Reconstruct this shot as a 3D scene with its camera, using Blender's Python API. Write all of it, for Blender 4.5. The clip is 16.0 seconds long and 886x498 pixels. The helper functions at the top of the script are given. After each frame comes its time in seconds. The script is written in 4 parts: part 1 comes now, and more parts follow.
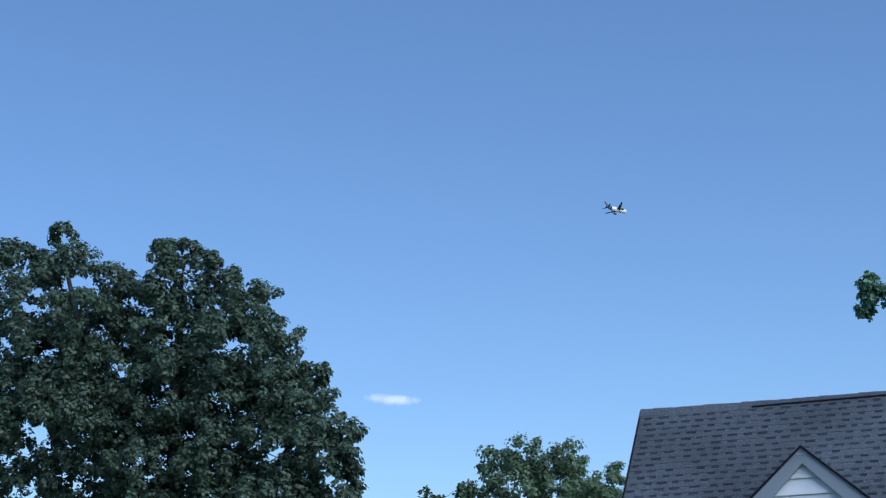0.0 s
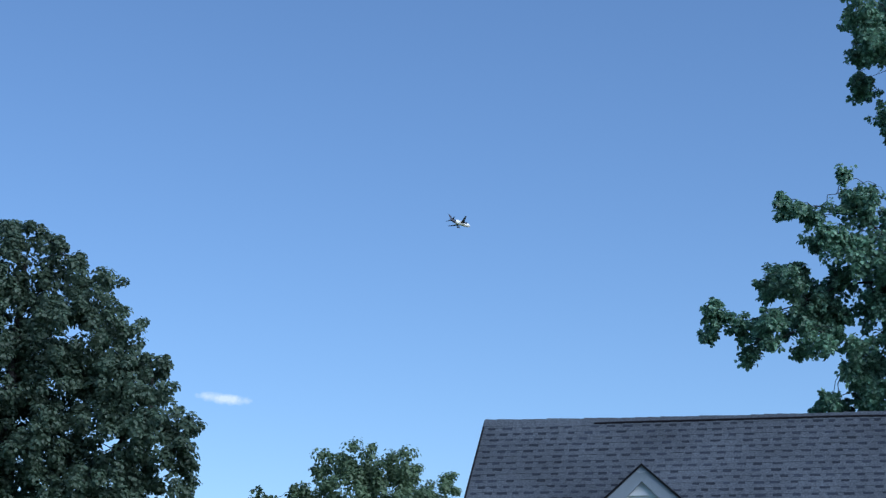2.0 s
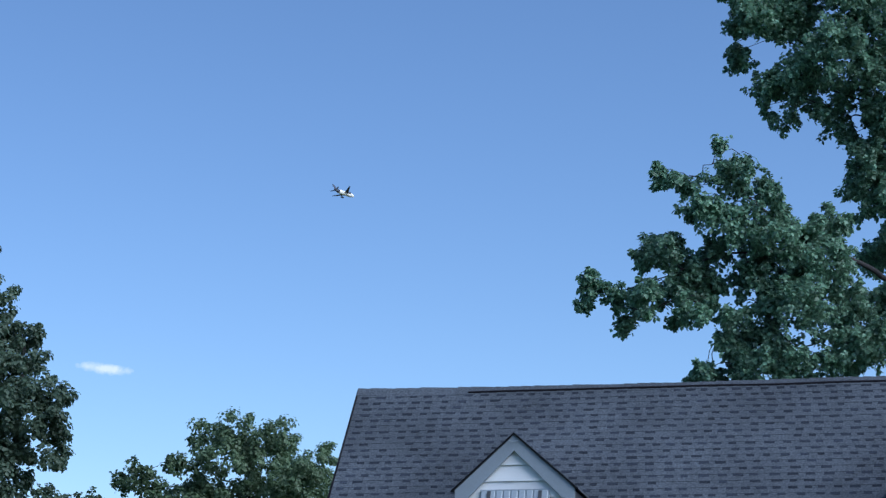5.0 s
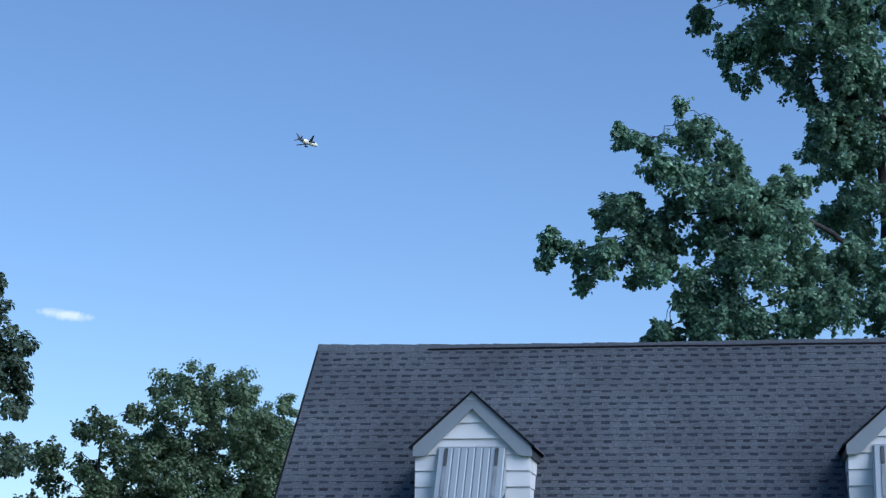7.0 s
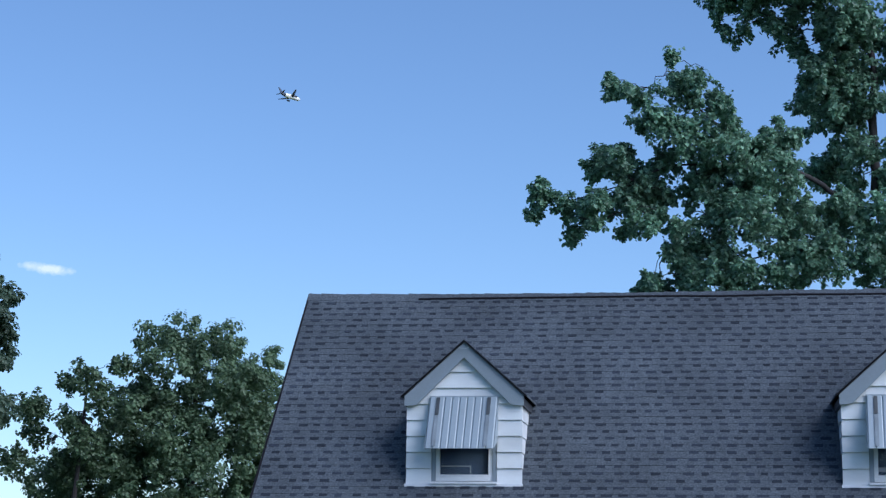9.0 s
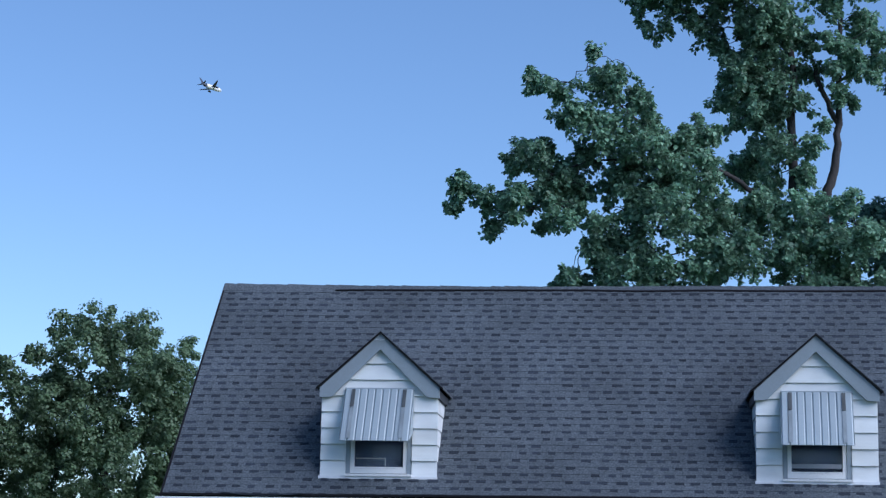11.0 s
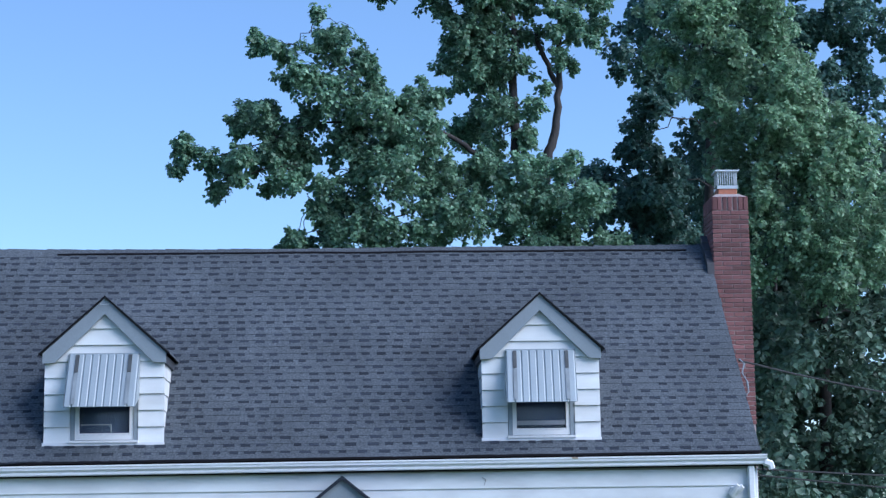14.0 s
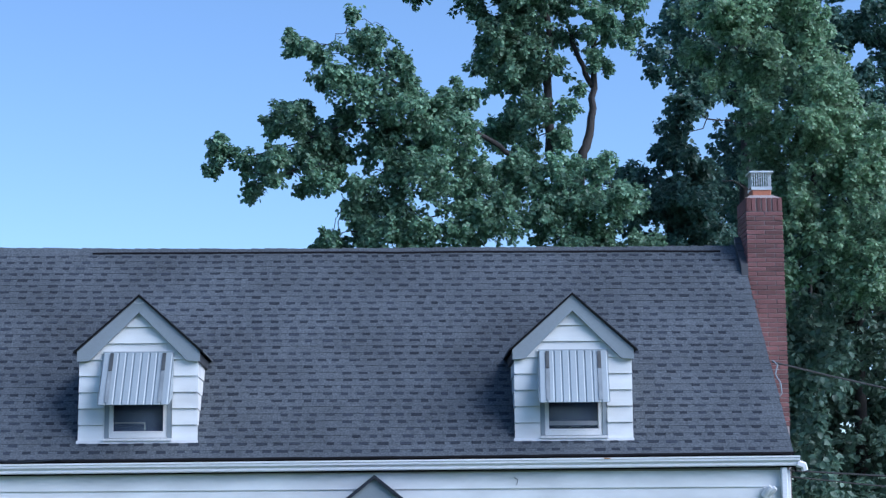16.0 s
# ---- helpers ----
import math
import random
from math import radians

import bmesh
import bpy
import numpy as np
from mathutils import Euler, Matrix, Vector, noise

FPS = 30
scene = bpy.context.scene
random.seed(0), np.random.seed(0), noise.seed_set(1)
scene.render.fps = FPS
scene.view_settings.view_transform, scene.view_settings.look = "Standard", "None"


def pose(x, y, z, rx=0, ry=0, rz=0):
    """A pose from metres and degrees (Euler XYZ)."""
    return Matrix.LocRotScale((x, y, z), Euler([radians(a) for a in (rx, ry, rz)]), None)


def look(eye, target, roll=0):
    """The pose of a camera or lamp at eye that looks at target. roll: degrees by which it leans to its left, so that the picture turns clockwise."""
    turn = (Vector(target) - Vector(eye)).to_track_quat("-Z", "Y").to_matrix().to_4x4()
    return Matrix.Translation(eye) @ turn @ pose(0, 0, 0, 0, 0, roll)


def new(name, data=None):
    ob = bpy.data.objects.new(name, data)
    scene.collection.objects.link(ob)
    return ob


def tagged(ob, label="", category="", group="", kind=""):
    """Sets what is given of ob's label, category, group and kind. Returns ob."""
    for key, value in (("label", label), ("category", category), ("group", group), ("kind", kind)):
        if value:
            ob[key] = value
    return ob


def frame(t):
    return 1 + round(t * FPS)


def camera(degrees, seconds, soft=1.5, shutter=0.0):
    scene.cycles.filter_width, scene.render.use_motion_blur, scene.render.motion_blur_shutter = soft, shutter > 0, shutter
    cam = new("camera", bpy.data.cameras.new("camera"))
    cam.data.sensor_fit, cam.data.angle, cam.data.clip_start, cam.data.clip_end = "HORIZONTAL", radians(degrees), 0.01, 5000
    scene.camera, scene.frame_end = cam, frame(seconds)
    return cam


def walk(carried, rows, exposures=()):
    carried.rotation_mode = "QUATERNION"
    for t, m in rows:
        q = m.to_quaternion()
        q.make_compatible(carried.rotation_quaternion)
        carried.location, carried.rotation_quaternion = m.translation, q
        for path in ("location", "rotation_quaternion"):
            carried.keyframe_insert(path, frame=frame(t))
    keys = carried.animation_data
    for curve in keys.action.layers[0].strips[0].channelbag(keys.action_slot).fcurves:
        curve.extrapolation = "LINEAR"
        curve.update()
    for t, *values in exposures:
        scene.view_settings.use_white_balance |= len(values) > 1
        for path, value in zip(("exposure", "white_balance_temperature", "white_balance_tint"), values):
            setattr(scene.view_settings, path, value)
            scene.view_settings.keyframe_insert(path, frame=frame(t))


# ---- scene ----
cam = camera(26.3, 16.0, soft=1.35)
PATH = [
    (0, (0.725, -24.684, 1.972), (-17.910, 30.529, 16.263), -2.05),
    (0.5, (0.627, -24.746, 1.960), (-17.074, 30.768, 16.270), -1.34),
    (1, (0.552, -24.783, 1.952), (-15.250, 31.271, 16.383), -0.76),
    (1.5, (0.540, -24.810, 1.930), (-14.086, 31.557, 16.380), 0.00),
    (2, (0.529, -24.793, 1.908), (-13.288, 31.780, 16.352), 0.54),
    (2.5, (0.546, -24.693, 1.906), (-12.617, 32.094, 16.118), 1.04),
    (3, (0.560, -24.591, 1.906), (-11.785, 32.453, 15.822), 1.23),
    (3.5, (0.562, -24.561, 1.908), (-10.760, 32.743, 15.620), 0.77),
    (3.7, (0.570, -24.550, 1.911), (-10.471, 32.841, 15.487), 0.56),
    (5.8, (0.625, -24.505, 1.939), (-9.320, 33.110, 15.416), -0.05),
    (6, (0.627, -24.525, 1.941), (-9.181, 33.150, 15.258), -0.07),
    (6.5, (0.659, -24.632, 1.967), (-8.754, 33.229, 14.752), 0.10),
    (7, (0.681, -24.735, 1.992), (-8.478, 33.327, 14.030), 0.55),
    (7.5, (0.636, -24.766, 1.982), (-8.269, 33.468, 13.361), 0.63),
    (8, (0.547, -24.717, 1.956), (-8.188, 33.632, 12.868), 0.73),
    (8.2, (0.528, -24.694, 1.954), (-8.208, 33.682, 12.719), 0.66),
    (10.3, (0.520, -24.481, 1.902), (-7.176, 34.076, 12.481), 0.93),
    (10.5, (0.522, -24.472, 1.903), (-6.784, 34.135, 12.479), 0.94),
    (11, (0.531, -24.460, 1.922), (-5.576, 34.297, 12.429), 1.04),
    (11.5, (0.522, -24.448, 1.926), (-3.958, 34.479, 12.296), 0.93),
    (12, (0.522, -24.437, 1.923), (-1.947, 34.638, 12.122), 0.60),
    (12.5, (0.533, -24.424, 1.930), (0.276, 34.742, 11.897), -0.01),
    (13, (0.537, -24.413, 1.927), (2.028, 34.780, 11.626), -0.57),
    (13.5, (0.513, -24.395, 1.917), (3.076, 34.793, 11.413), -0.89),
    (14, (0.482, -24.420, 1.899), (3.099, 34.781, 11.302), -0.82),
    (14.5, (0.461, -24.416, 1.879), (2.712, 34.790, 11.347), -0.53),
    (15, (0.481, -24.420, 1.875), (2.216, 34.789, 11.427), -0.25),
    (15.5, (0.501, -24.428, 1.875), (1.975, 34.786, 11.441), -0.26),
    (16, (0.523, -24.453, 1.872), (1.993, 34.777, 11.339), -0.45),
]
walk(cam, [(t, look(eye, target, roll)) for t, eye, target, roll in PATH],
     exposures=[(0, -0.18, 5480, 9.5), (2, -0.14, 5480, 9.5), (3.5, -0.06, 5520, 11), (6.5, -0.05, 5540, 11), (10.5, 0.03, 5560, 12), (12, 0.05, 5560, 12), (12.5, 0.12, 5560, 12), (13, 0.36, 5560, 12), (14, 0.41, 5560, 12), (16, 0.38, 5560, 12)])

# ---- light: clear late-day sky, sun to the side behind the viewer, spread wide by haze and trees ----
SUN_ELEV, SUN_AZ = radians(37), radians(118)      # azimuth clockwise from +y
world = bpy.data.worlds.new("sky")
scene.world = world
world.use_nodes = True
wn = world.node_tree.nodes
sky = wn.new("ShaderNodeTexSky")
sky.sky_type = "NISHITA"
sky.sun_disc = False
sky.sun_elevation = SUN_ELEV
sky.sun_rotation = SUN_AZ
sky.air_density, sky.dust_density, sky.ozone_density = 1.0, 0.45, 3.4
wn["Background"].inputs["Strength"].default_value = 0.15
# a thin even haze: the sky's tone changes little towards the horizon
way_in = wn.new("ShaderNodeTexCoord")
flat = wn.new("ShaderNodeVectorMath")
flat.operation = "MULTIPLY_ADD"
flat.inputs[1].default_value, flat.inputs[2].default_value = (1, 1, 1.12), (0, 0, 0.006)
unit = wn.new("ShaderNodeVectorMath")
unit.operation = "NORMALIZE"
world.node_tree.links.new(way_in.outputs["Generated"], flat.inputs[0])
world.node_tree.links.new(flat.outputs[0], unit.inputs[0])
world.node_tree.links.new(unit.outputs[0], sky.inputs["Vector"])
world.node_tree.links.new(sky.outputs[0], wn["Background"].inputs["Color"])
sun_data = bpy.data.lights.new("sun", "SUN")
sun_data.energy, sun_data.angle, sun_data.color = 3.7, radians(55), (1.0, 0.96, 0.92)
sun = new("sun", sun_data)
sun_dir = Vector((math.sin(SUN_AZ) * math.cos(SUN_ELEV), math.cos(SUN_AZ) * math.cos(SUN_ELEV), math.sin(SUN_ELEV)))
sun.matrix_world = look(sun_dir * 60, (0, 0, 0))


# ---- materials ----
def material(name, colour, rough=0.6, metal=0.0, vary=0.15, scale=6.0, bump=0.0, bump_scale=60.0, island=0.0, per_object=0.0,
             stretch=(1, 1, 1), fine=0.1):
    """A painted or mineral surface: two scales of tone variation, a fine relief, and a tone of its own for each piece."""
    m = bpy.data.materials.new(name)
    m.use_nodes = True
    nt = m.node_tree
    n, link = nt.nodes, nt.links.new
    bsdf = n["Principled BSDF"]
    bsdf.inputs["Roughness"].default_value = rough
    bsdf.inputs["Metallic"].default_value = metal
    coord = n.new("ShaderNodeTexCoord")
    mapping = n.new("ShaderNodeMapping")
    mapping.inputs["Scale"].default_value = stretch
    geo = n.new("ShaderNodeNewGeometry")
    link(geo.outputs["Position"], mapping.inputs["Vector"])
    value = None

    def noise_of(size, amount):
        tex = n.new("ShaderNodeTexNoise")
        tex.inputs["Scale"].default_value = size
        tex.inputs["Detail"].default_value = 4
        link(mapping.outputs[0], tex.inputs["Vector"])
        r = n.new("ShaderNodeMapRange")
        r.inputs["From Min"].default_value, r.inputs["From Max"].default_value = 0.3, 0.7
        r.inputs["To Min"].default_value, r.inputs["To Max"].default_value = 1 - amount, 1 + amount
        link(tex.outputs["Fac"], r.inputs["Value"])
        return r.outputs[0]

    def times(a, b):
        if a is None:
            return b
        k = n.new("ShaderNodeMath")
        k.operation = "MULTIPLY"
        link(a, k.inputs[0]), link(b, k.inputs[1])
        return k.outputs[0]

    def spread(socket, amount):
        r = n.new("ShaderNodeMapRange")
        r.inputs["To Min"].default_value, r.inputs["To Max"].default_value = 1 - amount, 1 + amount
        link(socket, r.inputs["Value"])
        return r.outputs[0]

    value = times(value, noise_of(scale / 6, vary))
    value = times(value, noise_of(scale * 8, fine))
    if island:
        value = times(value, spread(geo.outputs["Random Per Island"], island))
    if per_object:
        info = n.new("ShaderNodeObjectInfo")
        value = times(value, spread(info.outputs["Random"], per_object))
    mix = n.new("ShaderNodeVectorMath")
    mix.operation = "SCALE"
    mix.inputs[0].default_value = colour
    link(value, mix.inputs["Scale"])
    link(mix.outputs[0], bsdf.inputs["Base Color"])
    if bump:
        tex = n.new("ShaderNodeTexNoise")
        tex.inputs["Scale"].default_value = bump_scale
        link(mapping.outputs[0], tex.inputs["Vector"])
        b = n.new("ShaderNodeBump")
        b.inputs["Strength"].default_value = bump
        b.inputs["Distance"].default_value = 0.02
        link(tex.outputs["Fac"], b.inputs["Height"])
        link(b.outputs[0], bsdf.inputs["Normal"])
    return m


def leaf_material(name, colour, vary=0.42, through_light=0.42):
    m = material(name, colour, rough=0.5, vary=0.2, scale=3.0, island=vary)
    nt = m.node_tree
    n, link = nt.nodes, nt.links.new
    bsdf = n["Principled BSDF"]
    colour_socket = bsdf.inputs["Base Color"].links[0].from_socket
    bsdf.inputs["Specular IOR Level"].default_value = 0.5
    tr = n.new("ShaderNodeBsdfTranslucent")
    link(colour_socket, tr.inputs["Color"])
    mix = n.new("ShaderNodeMixShader")
    mix.inputs[0].default_value = through_light
    link(bsdf.outputs[0], mix.inputs[1]), link(tr.outputs[0], mix.inputs[2])
    link(mix.outputs[0], n["Material Output"].inputs["Surface"])
    return m


SHINGLE = material("asphalt_shingle", (0.077, 0.090, 0.106), rough=0.9, vary=0.18, scale=5, bump=0.4, bump_scale=220, island=0.04, per_object=0.04, fine=0.38)
SHINGLE_BAND = material("granule_and_shadow_band", (0.029, 0.036, 0.050), rough=0.9, vary=0.15, scale=5, bump=0.4, bump_scale=220, island=0.3, fine=0.2)
SIDING = material("white_siding", (0.655, 0.675, 0.69), rough=0.42, vary=0.13, scale=16, bump=0.01, bump_scale=12, fine=0.025, per_object=0.06, stretch=(0.5, 1, 1.6))
TRIM_GREY = material("grey_trim", (0.224, 0.262, 0.300), rough=0.5, vary=0.06, scale=5, fine=0.04)
TRIM_WHITE = material("white_trim", (0.70, 0.72, 0.76), rough=0.4, vary=0.08, scale=5, fine=0.05, stretch=(0.4, 1, 1))
FRIEZE = material("weathered_frieze", (0.207, 0.207, 0.197), rough=0.7, vary=0.15, scale=5)
AWNING = material("awning_aluminium", (0.285, 0.335, 0.375), rough=0.45, metal=0.1, vary=0.1, scale=6, fine=0.05)
AWNING_STRIP = material("awning_strip", (0.186, 0.218, 0.246), rough=0.5, vary=0.2, scale=30, fine=0.2)
AWNING_DARK = material("awning_bracket", (0.045, 0.052, 0.058), rough=0.5, vary=0.35, scale=40, fine=0.3)
VINYL = material("window_vinyl", (0.677, 0.688, 0.710), rough=0.4, vary=0.05)
# near-black for dark roof edges and for shadow strips modelled in
DARK = material("dark_edge_and_shadow", (0.009, 0.009, 0.012), rough=0.8, vary=0.2)
BRICK = material("red_brick", (0.155, 0.066, 0.067), rough=0.85, vary=0.15, scale=10, bump=0.4, bump_scale=90, island=0.3, per_object=0.3, fine=0.15)
MORTAR = material("mortar", (0.28, 0.24, 0.24), rough=0.95, vary=0.15, scale=20, bump=0.4, bump_scale=120)
RUST = material("rust", (0.30, 0.17, 0.09), rough=0.8, vary=0.3, scale=60, fine=0.3)
CLAY = material("clay_flue", (0.40, 0.15, 0.09), rough=0.8, vary=0.15)
STEEL = material("galvanised_steel", (0.55, 0.57, 0.58), rough=0.4, metal=0.7, vary=0.12, scale=12)
LEAD = material("flashing", (0.05, 0.055, 0.065), rough=0.6, metal=0.3, vary=0.25, scale=10)
BARK = material("bark", (0.042, 0.038, 0.040), rough=0.9, vary=0.3, scale=8, bump=0.7, bump_scale=25, stretch=(1, 1, 0.3), fine=0.25)
GRASS = material("lawn", (0.05, 0.09, 0.03), rough=0.9, vary=0.3, scale=2, bump=0.6, bump_scale=30, fine=0.25)
CABLE = material("black_cable", (0.03, 0.03, 0.032), rough=0.6, vary=0.1)
PLANE_WHITE = material("aircraft_white", (0.85, 0.84, 0.8), rough=0.35, vary=0.02, scale=0.1)
PLANE_DARK = material("aircraft_dark", (0.06, 0.07, 0.10), rough=0.4, vary=0.05, scale=0.1)
PLANE_GREY = material("aircraft_grey", (0.07, 0.08, 0.11), rough=0.4, vary=0.05, scale=0.1)
# backing of the panes, with the sky's reflection painted in as blue
PANE_BACK = material("sky_tinted_backing", (0.026, 0.045, 0.105), rough=0.8, vary=0.2, scale=4)
BLIND = material("pale_blind", (0.22, 0.24, 0.28), rough=0.7, vary=0.1)
LEAF_GREEN = leaf_material("maple_leaf", (0.178, 0.308, 0.210))
# kept dark: the shade behind the nearer trees is in the colour
LEAF_DARK = leaf_material("shaded_dark_leaf", (0.110, 0.212, 0.180))
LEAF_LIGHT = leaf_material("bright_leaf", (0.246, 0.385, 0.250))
# shade beside the house is put into this darker leaf colour
LEAF_SHADED = leaf_material("shaded_deep_green_leaf", (0.126, 0.208, 0.160))
LEAF_FAR = leaf_material("far_leaf", (0.099, 0.157, 0.084))
LEAF_BT = leaf_material("yellowish_leaf", (0.122, 0.192, 0.102), vary=0.10)
LEAF_LEFT = leaf_material("left_leaf", (0.090, 0.140, 0.091), vary=0.10)

for dull in (SHINGLE, SHINGLE_BAND, DARK):
    dull.node_tree.nodes["Principled BSDF"].inputs["Specular IOR Level"].default_value = 0.15

GLASS = bpy.data.materials.new("window_glass")
GLASS.use_nodes = True
gb = GLASS.node_tree.nodes["Principled BSDF"]
gb.inputs["Base Color"].default_value = (0.9, 0.95, 0.95, 1)
gb.inputs["Roughness"].default_value = 0.03
gb.inputs["Transmission Weight"].default_value = 1.0
gb.inputs["IOR"].default_value = 1.3
gb.inputs["Specular IOR Level"].default_value = 0.2


# ---- building helpers ----
def finish(bm, name, mat):
    me = bpy.data.meshes.new(name)
    bmesh.ops.recalc_face_normals(bm, faces=bm.faces)
    bm.to_mesh(me)
    bm.free()
    me.materials.append(mat)
    return me


def part(name, bm, mat, parent, label=""):
    ob = new(name, finish(bm, name, mat))
    ob.parent = parent
    return tagged(ob, label)


def share(name, me, parent, m, label=""):
    ob = new(name, me)
    ob.parent = parent
    ob.matrix_basis = m
    return tagged(ob, label)


def thing(name, label, category, group="", at=(0, 0, 0), kind=""):
    ob = new(name)
    ob.location = at
    return tagged(ob, label, category, group, kind)


def box(bm, x0, x1, y0, y1, z0, z1, bevel=0.0):
    made = bmesh.ops.create_cube(bm, size=1.0, matrix=Matrix.Translation(((x0 + x1) / 2, (y0 + y1) / 2, (z0 + z1) / 2))
                                 @ Matrix.Diagonal((x1 - x0, y1 - y0, z1 - z0, 1)))["verts"]
    if bevel:
        edges = list({e for v in made for e in v.link_edges})
        bmesh.ops.bevel(bm, geom=edges, offset=bevel, segments=1, affect="EDGES", clamp_overlap=True)
    return bm


def boxed(*a, bevel=0.0):
    return box(bmesh.new(), *a, bevel=bevel)


def prism(bm, profile, a, b, axis):
    """A closed profile pushed along an axis from a to b. The profile's pairs are the two other axes in order."""
    def at(p, k):
        c = list(p)
        c.insert(axis, k)
        return bm.verts.new(c)
    one, two = [at(p, a) for p in profile], [at(p, b) for p in profile]
    n = len(profile)
    bm.faces.new(one), bm.faces.new(two[::-1])
    for i in range(n):
        bm.faces.new((one[i], two[i], two[(i + 1) % n], one[(i + 1) % n]))
    return bm


def tube(bm, points, radii, sides=8):
    """A tapered round tube along a polyline."""
    pts = [Vector(p) for p in points]
    rings = []
    for i, p in enumerate(pts):
        d = (pts[min(i + 1, len(pts) - 1)] - pts[max(i - 1, 0)]).normalized()
        side = d.cross(Vector((0, 1, 0)) if abs(d.y) < 0.9 else Vector((1, 0, 0))).normalized()
        up = d.cross(side)
        rings.append([bm.verts.new(p + radii[i] * (math.cos(2 * math.pi * k / sides) * side + math.sin(2 * math.pi * k / sides) * up)) for k in range(sides)])
    for a, b in zip(rings, rings[1:]):
        for k in range(sides):
            bm.faces.new((a[k], a[(k + 1) % sides], b[(k + 1) % sides], b[k]))
    bm.faces.new(rings[0][::-1]), bm.faces.new(rings[-1])
    return bm


def smooth(ob):
    for p in ob.data.polygons:
        p.use_smooth = True
    return ob


# ---- ground ----
bm = bmesh.new()
bmesh.ops.create_grid(bm, x_segments=40, y_segments=40, size=2500)
for v in bm.verts:
    v.co.z = 0.0
ground = new("ground", finish(bm, "ground", GRASS))
tagged(ground, "green lawn reaching out to the distance", "ground", kind="structure")

# ---- house ----
HALF = 5.57                 # half the roof's length
RIDGE_Y, RIDGE_Z = 3.05, 6.30
SLOPE = 0.98
EAVE_Y = -0.32
LEN = math.hypot(1, SLOPE)


def roof_z(y):
    return RIDGE_Z - SLOPE * abs(y - RIDGE_Y)


house = thing("house", "white-sided house with a dark grey shingle roof and two dormers", "house")
BACK_Y = 2 * RIDGE_Y - EAVE_Y
WALL_Y, WALL_B = -0.25, 2 * RIDGE_Y + 0.25
WX = HALF - 0.06

# walls
part("wall_front", boxed(-WX, WX, WALL_Y, WALL_Y + 0.18, 0, roof_z(WALL_Y) - 0.03), SIDING, house)
part("wall_back", boxed(-WX, WX, WALL_B - 0.18, WALL_B, 0, roof_z(WALL_B) - 0.03), SIDING, house)
for sx in (-1, 1):
    bm = bmesh.new()
    prof = [(WALL_Y + 0.18, 0), (WALL_B - 0.18, 0), (WALL_B - 0.18, roof_z(WALL_B - 0.18) - 0.05), (RIDGE_Y, RIDGE_Z - 0.05), (WALL_Y + 0.18, roof_z(WALL_Y + 0.18) - 0.05)]
    prism(bm, prof, sx * WX, sx * (WX - 0.18), 0)
    part("gable_wall", bm, SIDING, house)

# roof deck: two slabs
bm = bmesh.new()
prof = [(EAVE_Y, roof_z(EAVE_Y)), (RIDGE_Y, RIDGE_Z), (BACK_Y, roof_z(BACK_Y)), (BACK_Y, roof_z(BACK_Y) - 0.05), (RIDGE_Y, RIDGE_Z - 0.06), (EAVE_Y, roof_z(EAVE_Y) - 0.05)]
prism(bm, prof, -HALF, HALF, 0)
for v in bm.verts:
    v.co.z -= 0.02
roof = part("roof", bm, SHINGLE, house, "dark grey laminated asphalt shingles in courses")

# rake drip edges, frieze
for sx in (-1, 1):
    bm = bmesh.new()
    prof = [(EAVE_Y - 0.02, roof_z(EAVE_Y) - 0.01), (RIDGE_Y, RIDGE_Z), (BACK_Y, roof_z(BACK_Y)), (BACK_Y, roof_z(BACK_Y) - 0.13), (RIDGE_Y, RIDGE_Z - 0.14), (EAVE_Y - 0.02, roof_z(EAVE_Y) - 0.13)]
    prof = [(y, z + (-0.03 if sx > 0 else 0.012)) for y, z in prof]
    prism(bm, prof, sx * (HALF + 0.002), sx * (HALF + (0.02 if sx > 0 else 0.03)), 0)
    part("rake_trim", bm, DARK, house, "thin dark rake edge under the shingles")
part("frieze", boxed(-WX, WX, WALL_Y - 0.03, WALL_Y - 0.002, 2.872, 2.95), FRIEZE, house, "weathered grey frieze strip under the gutter")
part("soffit", boxed(-HALF, HALF, EAVE_Y + 0.01, WALL_Y - 0.031, 2.90, 2.925), TRIM_WHITE, house)
part("fascia", boxed(-HALF, HALF, EAVE_Y - 0.012, EAVE_Y + 0.008, 2.925, 2.985), TRIM_WHITE, house)

# front siding boards with lapped shadow lines
z = 2.870
while z > 0.2:
    bm = bmesh.new()
    prism(bm, [(WALL_Y - 0.002, z), (WALL_Y - 0.010, z), (WALL_Y - 0.030, z - 0.207), (WALL_Y - 0.028, z - 0.212), (WALL_Y - 0.002, z - 0.212)], -WX + 0.12, WX - 0.12, 0)
    part("siding_board", bm, SIDING, house)
    z -= 0.212
for sx in (-1, 1):
    part("corner_post", boxed(min(sx * (WX - 0.118), sx * (WX + 0.01)), max(sx * (WX - 0.118), sx * (WX + 0.01)), WALL_Y - 0.045, WALL_Y - 0.002, 0.0, 2.870, bevel=0.006), TRIM_WHITE, house)

# gutter: K profile
bm = bmesh.new()
gy = EAVE_Y - 0.014
prism(bm, [(gy, 3.035), (gy, 2.915), (gy - 0.075, 2.912), (gy - 0.085, 2.925), (gy - 0.085, 2.955), (gy - 0.115, 2.985), (gy - 0.115, 3.012), (gy - 0.128, 3.018), (gy - 0.128, 3.038),
           (gy - 0.112, 3.038), (gy - 0.105, 3.0), (gy - 0.02, 2.99)], -HALF - 0.05, HALF + 0.05, 0)
